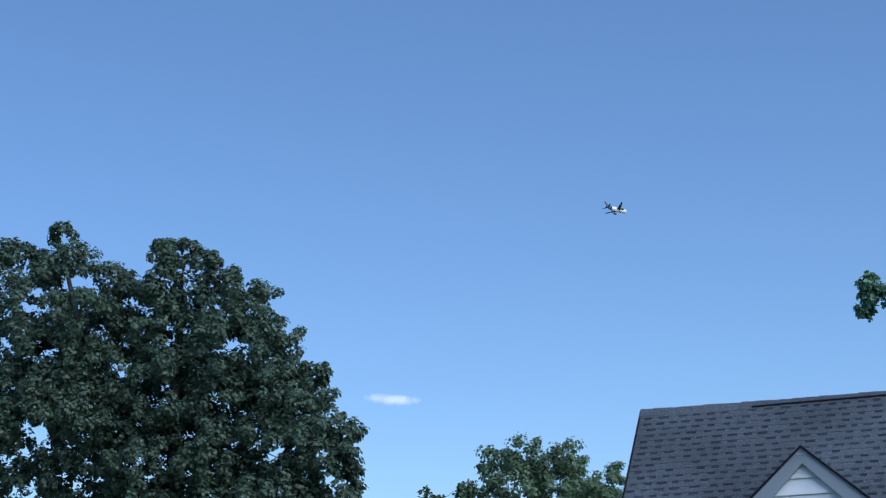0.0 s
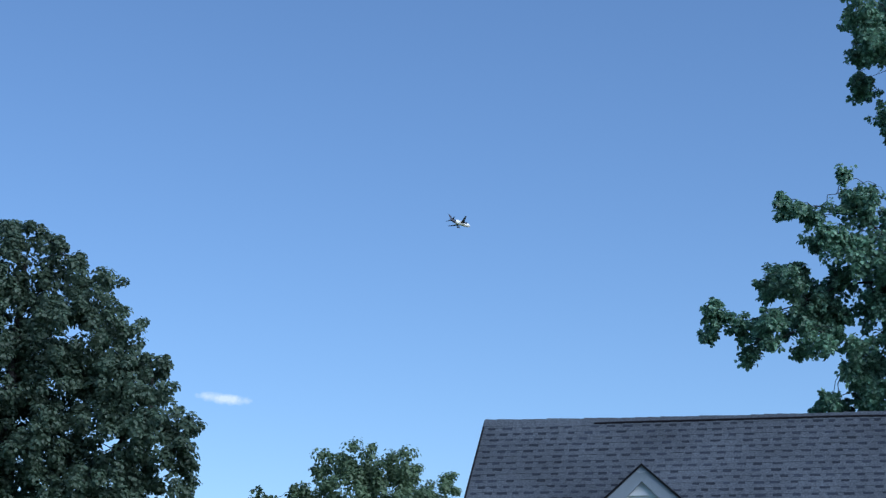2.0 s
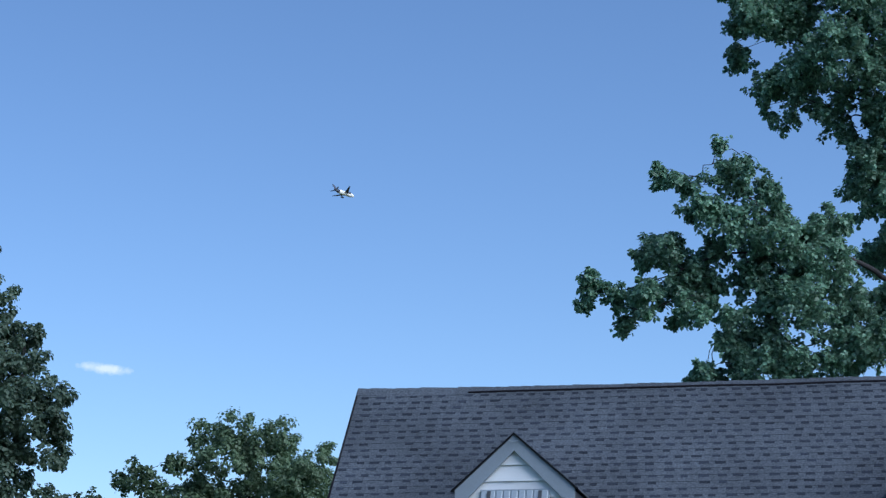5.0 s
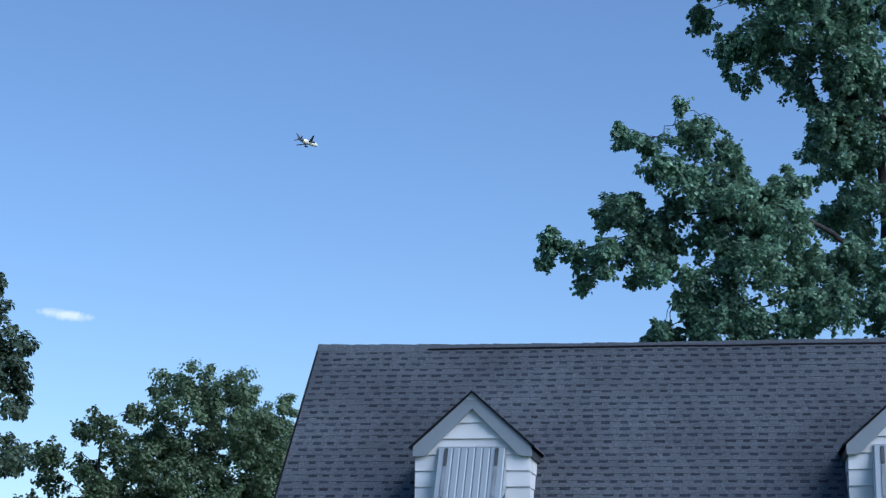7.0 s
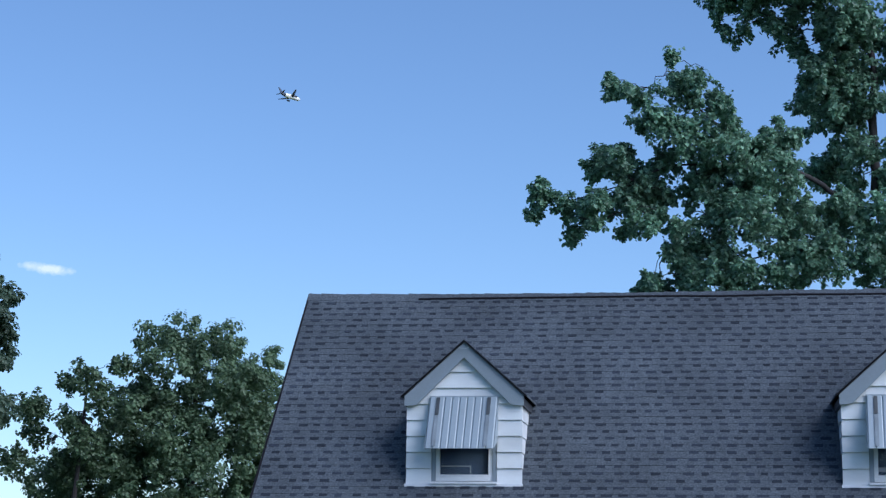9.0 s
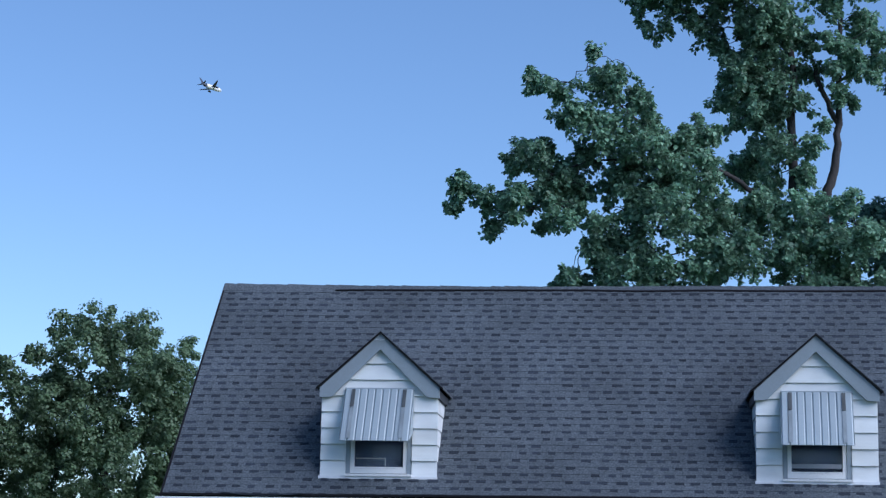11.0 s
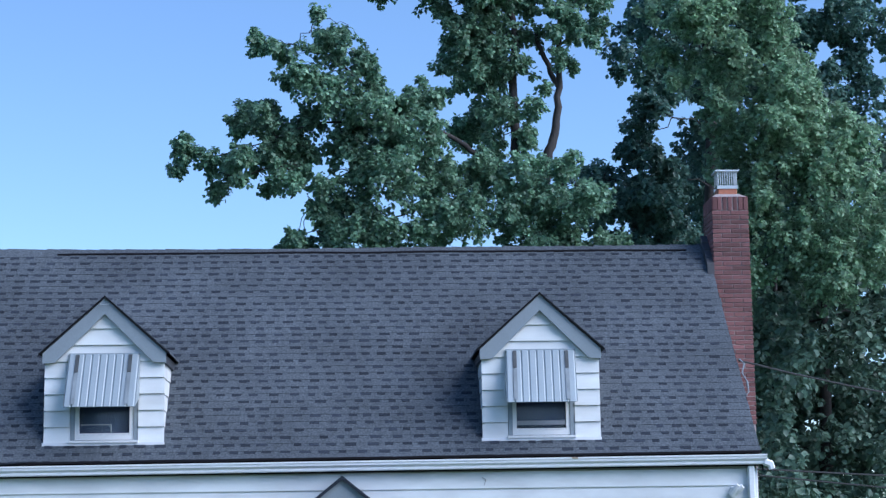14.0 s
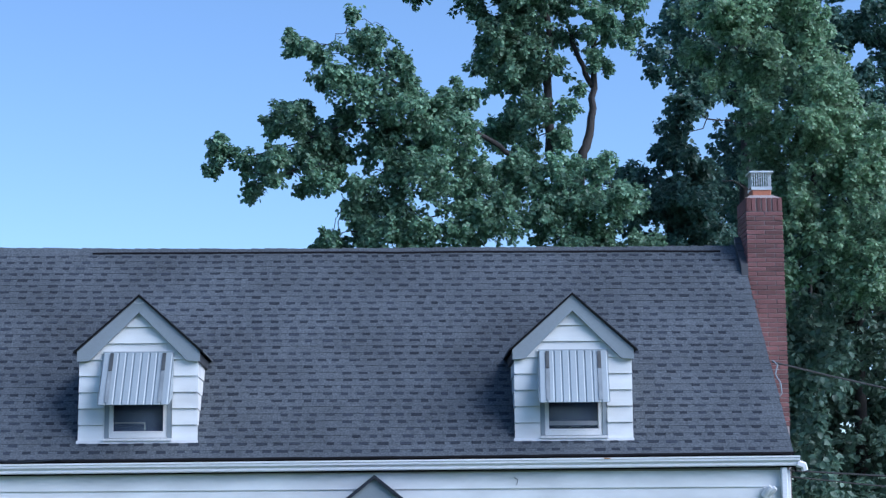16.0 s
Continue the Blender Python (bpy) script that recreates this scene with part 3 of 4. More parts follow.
brick_face(Matrix.Translation((CX0, CY0, 0)), CX1 - CX0, 3.6, CTOP)
brick_face(Matrix.Translation((CX0, CY1, 0)) @ Matrix.Rotation(-math.pi / 2, 4, "Z"), CY1 - CY0, 5.3, CTOP)
brick_face(Matrix.Translation((CX1, CY0, 0)) @ Matrix.Rotation(math.pi / 2, 4, "Z"), CY1 - CY0, 5.9, CTOP)
bm = bmesh.new()
v0 = [bm.verts.new(p) for p in ((CX0, CY0, CTOP - 0.01), (CX1, CY0, CTOP - 0.01), (CX1, CY1, CTOP - 0.01), (CX0, CY1, CTOP - 0.01))]
v1 = [bm.verts.new(p) for p in ((CX0 + 0.1, CY0 + 0.15, CTOP + 0.06), (CX1 - 0.1, CY0 + 0.15, CTOP + 0.06), (CX1 - 0.1, CY1 - 0.15, CTOP + 0.06), (CX0 + 0.1, CY1 - 0.15, CTOP + 0.06))]
bm.faces.new(v0[::-1]), bm.faces.new(v1)
for i in range(4):
    bm.faces.new((v0[i], v0[(i + 1) % 4], v1[(i + 1) % 4], v1[i]))
part("crown", bm, MORTAR, chimney, "sloped mortar crown")
FX0, FX1, FY0, FY1 = 5.74, 6.02, 2.76, 3.04
part("flue", boxed(FX0, FX1, FY0, FY1, CTOP + 0.03, CTOP + 0.17, bevel=0.01), CLAY, chimney, "orange clay flue liner")
bm = boxed(FX0 - 0.035, FX1 + 0.035, FY0 - 0.035, FY1 + 0.035, 7.335, 7.36)
bmesh.ops.create_cone(bm, cap_ends=True, segments=4, radius1=0.2, radius2=0.1, depth=0.02, matrix=Matrix.Translation(((FX0 + FX1) / 2, (FY0 + FY1) / 2, 7.372)) @ Matrix.Rotation(math.pi / 4, 4, "Z"))
part("cap_lid", bm, STEEL, chimney, "galvanised chimney cap lid")
part("cap_base", box(boxed(FX0 - 0.012, FX1 + 0.012, FY0 - 0.012, FY0 - 0.002, CTOP + 0.15, CTOP + 0.2), FX0 - 0.012, FX1 + 0.012, FY1 + 0.002, FY1 + 0.012, CTOP + 0.15, CTOP + 0.2), STEEL, chimney)
bar_me = finish(boxed(-0.007, 0.007, -0.004, 0.004, 0.0, 0.20), "cap_bar", STEEL)
for k in range(9):
    for y in (FY0 - 0.004,):
        share("cap_bar", bar_me, chimney, Matrix.Translation((FX0 + 0.005 + k * (FX1 - FX0 - 0.01) / 8, y, CTOP + 0.21)))
    if 0 < k < 8:
        for x in (FX0 - 0.004, FX1 + 0.004):
            share("cap_bar", bar_me, chimney, Matrix.Translation((x, FY0 + 0.005 + k * (FY1 - FY0 - 0.01) / 8, CTOP + 0.21)) @ Matrix.Rotation(math.pi / 2, 4, "Z"))
bm = bmesh.new()
for k in range(6):
    y = CY0 - 0.04 + k * 0.13
    zz = roof_z(y)
    prism(bm, [(y, zz), (y + 0.15, zz + 0.15 * SLOPE), (y + 0.15, zz + 0.15 * SLOPE + 0.13), (y + 0.02, zz + 0.17)], HALF - 0.07, CX0 - 0.001, 0)
    if y > RIDGE_Y - 0.25:
        break
part("step_flashing", bm, LEAD, chimney, "dark stepped flashing")

# ---- entrance hood under the eave ----
bm = bmesh.new()
HX, HA, HB, HY = 0.24, 2.815, 2.30, -1.0
prism(bm, [(HX - 0.62, HB), (HX, HA - 0.05), (HX + 0.62, HB)], HY + 0.02, WALL_Y - 0.032, 1)
hood = part("entrance_hood", bm, TRIM_GREY, house, "small grey gabled hood over the entrance")
for sx in (-1, 1):
    bm = bmesh.new()
    prism(bm, [(HX, HA), (HX + sx * 0.72, HA - 0.58), (HX + sx * 0.72, HA - 0.625), (HX, HA - 0.05)], HY - 0.03, WALL_Y - 0.032, 1)
    part("hood_roof", bm, SHINGLE_BAND, hood, "dark shingled hood roof")

# ---- flood light on the wall ----
bm = bmesh.new()
box(bm, 5.16, 5.25, WALL_Y - 0.07, WALL_Y - 0.031, 2.56, 2.65, bevel=0.01)
flood = new("flood_light", finish(bm, "flood_light", VINYL))
tagged(flood, "white twin security light on the siding", "light")
for dx, ang in ((0.02, 55), (0.06, 35)):
    bm = bmesh.new()
    a = Vector((5.19 + dx, WALL_Y - 0.10, 2.60))
    dvec = Vector((math.cos(radians(ang)), -0.5, math.sin(radians(ang)))).normalized()
    tube(bm, [a - dvec * 0.08, a + dvec * 0.02, a + dvec * 0.08], [0.052, 0.045, 0.03], 10)
    part("lamp_head", bm, VINYL, flood, "silvery lamp head")

# ---- cables on the gable end ----
def sagging(name, a, b, sag, r, label):
    pts = []
    for i in range(25):
        f = i / 24
        p = Vector(a).lerp(Vector(b), f)
        p.z -= sag * 4 * f * (1 - f)
        pts.append(p)
    ob = new(name, finish(tube(bmesh.new(), pts, [r] * 25, 6), name, CABLE))
    return tagged(ob, label, "cable", "service cables")


sagging("service_cable", (5.59, 1.0, 4.38), (24, 2.5, 5.3), 1.4, 0.013, "black service cable running from the gable wall")
sagging("service_cable", (5.59, 0.1, 2.88), (24, 1.0, 3.2), 0.4, 0.012, "thin black cable running from the house corner")
sagging("service_cable", (5.59, 0.1, 2.80), (24, 0.6, 1.9), 0.3, 0.010, "thin black cable running from the house corner")
bm = tube(bmesh.new(), [(5.60, 1.0, 4.40), (5.66, 0.97, 4.33), (5.62, 0.93, 4.20), (5.68, 0.90, 4.08), (5.69, 0.88, 3.94), (5.63, 0.88, 3.86), (5.62, 0.88, 4.0), (5.60, 0.88, 3.7), (5.60, 0.88, 2.5)], [0.011] * 9, 6)
conduit = new("cable_conduit", finish(bm, "cable_conduit", TRIM_GREY))
tagged(conduit, "grey cable conduit strapped to the gable wall", "conduit")

# ---- trees ----
LIMB_TIP = [
    (-0.85, 10.1, 11.1, 0.25), (-1.15, 10.1, 11.25, 0.18), (-2.0, 10.1, 9.15, 0.22), (-1.75, 10.1, 9.0, 0.22),
    (-2.7, 10.0, 9.2, 0.28), (-2.3, 10.0, 9.0, 0.29), (-2.1, 10.0, 8.6, 0.23), (-1.6, 10.0, 9.0, 0.31), (-1.7, 10.0, 8.6, 0.15), (-1.4, 10.0, 9.7, 0.44),
    (-1.0, 10.0, 9.3, 0.42), (-0.8, 10.0, 8.6, 0.28), (-0.6, 10.0, 8.9, 0.25),
]
LIMB_HIGH = [
    (-1.1, 10.3, 10.0, 0.28), (-0.4, 10.3, 9.9, 0.36), (0.8, 10.3, 10.5, 0.32), (1.2, 10.3, 9.8, 0.36),
    (-1.4, 10.0, 11.3, 0.21), (-1.1, 10.0, 11.1, 0.21), (-0.2, 10.0, 11.6, 0.21), (-0.1, 10.0, 11.2, 0.51), (0.4, 10.0, 11.1, 0.4), (-0.6, 10.0, 10.5, 0.49),
    (0.1, 10.0, 10.3, 0.53), (0.7, 10.0, 10.8, 0.28),
]
LIMB_MID = [
    (0.8, 10.5, 10.0, 0.59), (0.2, 10.5, 9.5, 0.48), (0.5, 10.5, 9.0, 0.51), (1.4, 10.5, 10.2, 0.45), (1.8, 10.5, 10.5, 0.43), (1.6, 10.5, 9.6, 0.59),
    (0.4, 10.5, 8.2, 0.58), (1.1, 10.5, 8.7, 0.64), (-0.1, 10.5, 7.9, 0.38), (-0.7, 10.5, 7.6, 0.25), (0.9, 10.5, 7.7, 0.53), (-0.5, 10.5, 7.4, 0.26),
]
LOWER = [
    (2.0, 11.0, 8.8, 0.7), (1.8, 11.0, 7.9, 0.59), (2.5, 11.0, 8.1, 0.59), (2.9, 11.0, 9.1, 0.59), (3.7, 11.0, 9.0, 0.59), (3.3, 11.0, 8.2, 0.59),
    (4.1, 11.0, 8.4, 0.59), (4.7, 11.0, 8.3, 0.5),
    (3.6, 11.0, 7.5, 0.54), (5.2, 11.0, 7.5, 0.54),
]
CORE = [
    (2.9, 13.0, 10.5, 0.45), (2.5, 13.0, 10.2, 0.42), (3.1, 13.0, 9.8, 0.40), (3.3, 13.0, 11.4, 0.4), (2.6, 12.0, 11.2, 0.62), (3.0, 12.0, 12.0, 0.62), (2.4, 12.0, 11.7, 0.38), (3.2, 12.0, 10.4, 0.5), (3.8, 12.0, 9.9, 0.33), (3.9, 12.0, 12.1, 0.34),
    (3.7, 12.0, 11.2, 0.29), (4.7, 12.0, 12.1, 0.39), (5.2, 12.0, 12.3, 0.34), (3.2, 12.0, 12.7, 0.57), (4.4, 12.0, 11.4, 0.25),
]
TOP = [
    (0.1, 11.0, 14.0, 0.29), (0.6, 11.0, 13.3, 0.4), (0.9, 11.0, 12.7, 0.31), (1.2, 11.0, 13.5, 0.63), (1.8, 11.0, 12.8, 0.5), (2.1, 11.0, 13.7, 0.78),
    (2.9, 11.0, 13.2, 0.78), (2.2, 11.0, 12.3, 0.27), (2.7, 11.0, 14.2, 0.79), (3.3, 11.0, 12.7, 0.45), (0.3, 11.0, 14.7, 0.41), (1.2, 11.0, 14.8, 0.68),
    (2.4, 11.0, 15.1, 0.79), (3.6, 11.0, 14.6, 0.79), (1.8, 11.0, 15.7, 0.68), (3.0, 11.0, 16.0, 0.8),
]
SHADE = [
    (6.4, 16.0, 12.6, 0.5), (7.0, 16.0, 13.5, 0.82), (6.1, 16.0, 12.1, 0.2), (7.2, 16.0, 12.0, 0.69), (8.0, 16.0, 13.1, 0.95), (6.8, 16.0, 11.3, 0.45), (6.4, 16.0, 10.5, 0.32),
    (7.3, 16.0, 9.9, 0.5), (8.9, 16.0, 12.5, 1.02), (8.6, 16.0, 11.0, 0.88), (8.4, 16.0, 10.0, 0.75), (7.5, 16.0, 14.4, 0.9), (9.0, 16.0, 14.4, 1.03), (9.6, 16.0, 9.3, 1.0),
    (8.4, 16.0, 8.8, 0.75), (7.3, 16.0, 8.6, 0.7), (8.6, 16.0, 7.2, 0.9),
]
SHADE_B = [
    (7.6, 16.0, 7.4, 0.7), (9.0, 16.0, 5.6, 1.0), (7.8, 16.0, 5.8, 0.8), (11.1, 16.0, 12.4, 0.65), (11.7, 16.0, 13.9, 0.7), (10.8, 16.0, 13.7, 0.6), (12.3, 16.0, 12.1, 0.7),
    (12.0, 16.0, 13.0, 0.55), (6.9, 16.0, 8.9, 0.5), (6.5, 16.0, 8.2, 0.5), (6.1, 16.0, 7.9, 0.45), (7.0, 15.5, 9.2, 0.5), (6.7, 15.5, 9.0, 0.45), (4.9, 16.0, 8.6, 0.5),
    (5.5, 16.0, 8.9, 0.5), (5.9, 16.0, 9.3, 0.45), (5.4, 16.0, 8.0, 0.5),
]
SHADE_C = [
    (6.6, 15.8, 10.5, 0.4), (6.45, 15.8, 10.9, 0.35), (6.8, 15.8, 10.2, 0.35),
    (6.0, 16.0, 8.4, 0.5), (5.2, 16.0, 9.5, 0.3), (6.6, 16.0, 10.9, 0.45), (6.3, 16.0, 9.9, 0.42), (6.9, 16.0, 9.5, 0.5), (6.2, 16.0, 9.2, 0.42), (10.2, 16.0, 14.9, 0.8),
    (11.3, 16.0, 15.2, 0.8), (12.4, 16.0, 14.9, 0.8), (10.0, 16.0, 13.2, 0.7), (10.9, 16.0, 11.6, 0.8), (12.9, 16.0, 13.6, 0.7), (10.3, 16.0, 12.3, 0.6), (4.9, 16.0, 9.9, 0.35),
    (5.4, 16.0, 9.8, 0.4), (5.8, 16.0, 10.0, 0.35), (6.3, 15.6, 9.6, 0.4), (6.6, 15.6, 9.4, 0.4),
]
RIGHT = [
    (8.9, 13.0, 12.6, 0.6), (7.3, 12.8, 13.3, 0.5), (7.0, 12.8, 12.5, 0.45), (7.5, 12.8, 11.6, 0.5), (9.3, 13.0, 10.9, 0.8), (9.2, 13.0, 9.5, 0.82), (10.3, 13.0, 10.0, 0.7),
    (10.4, 13.0, 8.8, 0.94), (9.3, 13.0, 8.1, 0.81), (10.1, 13.0, 7.4, 0.87), (9.1, 13.0, 6.7, 0.69), (9.4, 13.0, 5.6, 0.81),
    (9.1, 13.0, 4.3, 0.69), (8.2, 13.0, 3.0, 0.7), (7.6, 13.5, 3.8, 0.6), (8.0, 13.5, 2.2, 0.8), (10.5, 15.0, 2.5, 1.0), (8.2, 15.0, 2.0, 0.9), (9.2, 15.0, 6.2, 0.9), (8.6, 13.0, 6.0, 0.7), (8.3, 13.0, 7.2, 0.7), (8.4, 13.0, 8.6, 0.7), (9.4, 13.0, 3.2, 0.69), (11.2, 13.0, 7.7, 0.94),
]
LT_A = [
    (-26.9, 20.0, 14.6, 0.68), (-25.5, 20.0, 15.3, 0.32), (-25.1, 20.0, 14.5, 0.54), (-26.3, 20.0, 13.3, 1.04), (-23.9, 20.0, 13.7, 0.5), (-24.2, 20.0, 12.6, 0.86),
    (-22.3, 20.0, 14.2, 0.37), (-21.5, 20.0, 14.2, 0.28), (-22.1, 20.0, 13.3, 0.55), (-20.9, 20.0, 13.7, 0.33), (-20.1, 20.0, 13.4, 0.21), (-21.0, 20.0, 12.8, 0.7),
    (-19.8, 20.0, 12.6, 0.57), (-19.2, 20.0, 11.8, 0.51), (-22.1, 20.0, 12.1, 0.99), (-20.2, 20.0, 11.5, 0.82), (-23.8, 20.0, 11.3, 1.0), (-25.9, 20.0, 11.7, 1.18),
    (-18.9, 20.0, 11.0, 0.56), (-18.1, 20.0, 10.7, 0.38),
]
LT_B = [
    (-18.0, 20.0, 10.1, 0.44), (-19.0, 20.0, 10.0, 0.81), (-20.5, 20.0, 10.0, 0.97), (-22.1, 20.0, 10.4, 0.99), (-24.2, 20.0, 9.8, 1.16), (-26.2, 20.0, 9.9, 1.18),
    (-17.4, 20.0, 9.1, 0.44), (-17.8, 20.0, 8.7, 0.61), (-17.1, 20.0, 8.3, 0.41), (-18.9, 20.0, 8.7, 0.81), (-20.5, 20.0, 8.5, 0.89), (-22.5, 20.0, 8.5, 0.98),
    (-24.7, 20.0, 8.2, 1.0), (-17.4, 20.0, 7.8, 0.58), (-18.9, 20.0, 7.5, 0.81), (-26.7, 20.0, 8.1, 0.94), (-17.6, 20.0, 6.3, 0.58), (-19.3, 20.0, 6.4, 0.88),
    (-22.1, 20.0, 6.9, 1.05), (-25.1, 20.0, 6.7, 1.08),
]
LT_C = [
    (-22.5, 20.5, 14.6, 0.23), (-21.7, 20.5, 14.5, 0.2), (-20.9, 20.5, 14.0, 0.2), (-20.3, 20.5, 13.6, 0.15), (-21.9, 20.5, 13.9, 0.34), (-21.9, 20.5, 11.2, 0.92),
    (-23.4, 20.5, 9.7, 0.93), (-21.6, 20.5, 9.3, 0.91), (-19.9, 20.5, 10.6, 0.75), (-18.6, 20.5, 9.5, 0.62), (-21.6, 20.5, 7.6, 0.91), (-23.7, 20.5, 7.5, 0.92),
    (-20.3, 20.5, 7.3, 0.9), (-18.4, 20.5, 7.2, 0.74), (-25.3, 20.5, 10.8, 0.95), (-27.4, 20.5, 11.1, 0.97), (-23.3, 20.5, 13.1, 0.7), (-28.6, 20.5, 13.3, 1.15),
    (-28.7, 20.5, 10.8, 1.14),
]
CORE_B = [
    (2.5, 11.3, 11.9, 0.45), (3.0, 11.3, 11.5, 0.4), (2.8, 11.3, 12.5, 0.45), (4.4, 11.0, 8.95, 0.32), (4.9, 11.0, 8.6, 0.4), (4.55, 11.0, 9.25, 0.24),
    (4.3, 11.6, 11.9, 0.25), (4.7, 11.6, 11.3, 0.13), (4.1, 11.6, 10.8, 0.22), (3.8, 11.6, 10.3, 0.27), (3.5, 11.6, 11.2, 0.31), (4.2, 11.6, 12.4, 0.27),
    (5.0, 11.6, 11.7, 0.2), (4.3, 11.6, 7.8, 0.46), 
    (2.9, 11.6, 11.1, 0.33), (0.3, 11.6, 9.9, 0.33), (0.9, 11.6, 9.5, 0.4), (-0.3, 11.6, 8.9, 0.22),
]
TOP_B = [
    (4.2, 11.8, 13.2, 0.42), (4.9, 11.8, 13.0, 0.42), (5.3, 11.8, 12.7, 0.32), (3.8, 11.8, 12.7, 0.36), (5.0, 11.8, 13.8, 0.5), (4.0, 11.8, 14.0, 0.5), (4.5, 11.8, 12.4, 0.26),
    (0.2, 10.8, 15.1, 0.38), (0.8, 10.8, 15.5, 0.62), (0.0, 10.8, 14.1, 0.27), (0.5, 10.8, 14.5, 0.45), (1.2, 10.8, 14.6, 0.56), (0.6, 10.8, 12.8, 0.24),
    (1.1, 10.8, 12.6, 0.2), (1.3, 10.8, 13.5, 0.44), (-0.0, 10.8, 15.8, 0.45),
]
RIGHT_B = [
    (6.6, 12.8, 12.9, 0.45), (6.7, 12.8, 12.0, 0.4), (6.9, 12.8, 11.3, 0.35), (7.4, 12.8, 12.4, 0.5), (7.9, 12.8, 11.9, 0.45),
    (8.2, 13.0, 11.7, 0.73), (7.8, 13.0, 10.7, 0.61), (8.3, 13.0, 10.1, 0.7), (7.7, 13.0, 12.4, 0.49), (8.6, 13.0, 12.7, 0.71), (7.9, 13.0, 9.4, 0.52),
    (8.6, 13.0, 9.0, 0.58), (8.9, 12.6, 12.2, 0.6), (8.9, 12.6, 11.0, 0.65), (8.7, 12.6, 10.2, 0.55), (8.1, 12.6, 11.3, 0.45), (9.9, 13.0, 10.1, 0.82), (8.6, 12.8, 13.4, 0.5), (8.1, 12.8, 13.0, 0.5), (9.5, 12.8, 11.9, 0.5),
]
LIMB_B = [
    (-1.05, 10.3, 8.85, 0.24), (-1.15, 10.3, 8.65, 0.16), (-0.1, 10.4, 8.5, 0.32), (-0.25, 10.4, 8.15, 0.28), (0.1, 10.4, 8.2, 0.35), (-2.75, 10.2, 9.35, 0.24), (-1.75, 10.2, 9.75, 0.2),
    (-0.9, 10.2, 9.6, 0.42), (-1.3, 10.2, 9.2, 0.36), (-0.5, 10.2, 9.3, 0.38),
    (-0.6, 10.3, 7.6, 0.34), (-0.1, 10.3, 7.6, 0.36), (0.3, 10.3, 7.7, 0.4), (-0.9, 10.3, 7.5, 0.21), (-2.9, 10.3, 8.9, 0.16), (-2.2, 10.3, 8.6, 0.17),
    (-1.9, 10.3, 8.9, 0.21), (-1.6, 10.3, 10.2, 0.21), (-1.8, 10.3, 9.6, 0.19), (-1.5, 10.3, 11.4, 0.15), (-0.3, 10.3, 11.8, 0.15), (0.3, 10.3, 11.7, 0.17),
    (-1.2, 10.3, 9.5, 0.28),
]
BT = [
    (-15.0, 33.0, 3.5, 0.95), (-17.5, 33.0, 3.3, 0.95), (-13.7, 33.0, 4.6, 0.75), (-19.6, 33.0, 3.0, 0.9), (-13.5, 33.0, 5.7, 0.6),
    (-17.2, 33.0, 9.7, 0.4), (-16.2, 33.0, 9.8, 0.4), (-14.9, 33.0, 9.6, 0.43), (-16.6, 33.0, 8.7, 0.83), (-15.3, 33.0, 8.7, 0.75), (-14.4, 33.0, 8.3, 0.61),
    (-13.4, 33.0, 8.9, 0.32), (-13.8, 33.0, 7.8, 0.75), (-14.9, 33.0, 7.1, 0.86), (-17.1, 33.0, 7.1, 0.9), (-16.1, 33.0, 6.4, 0.9), (-17.7, 33.0, 7.6, 0.51),
    (-18.1, 33.0, 6.6, 0.73), (-13.8, 33.0, 6.6, 0.71), (-18.8, 33.0, 5.2, 1.09), (-17.0, 33.0, 5.2, 1.08), (-15.2, 33.0, 5.2, 1.07), (-19.9, 33.0, 4.8, 0.91),
]
BT2 = [
    (-17.7, 31.0, 8.7, 0.35), (-18.5, 31.0, 8.2, 0.42), (-19.2, 31.0, 8.1, 0.28), (-18.1, 31.0, 7.6, 0.42), (-20.0, 31.0, 7.2, 0.46), (-19.0, 31.0, 6.9, 0.49),
    (-20.3, 31.0, 6.6, 0.39), (-18.6, 31.0, 6.2, 0.46), (-20.7, 31.0, 5.7, 0.46), (-19.4, 31.0, 5.7, 0.46),
]


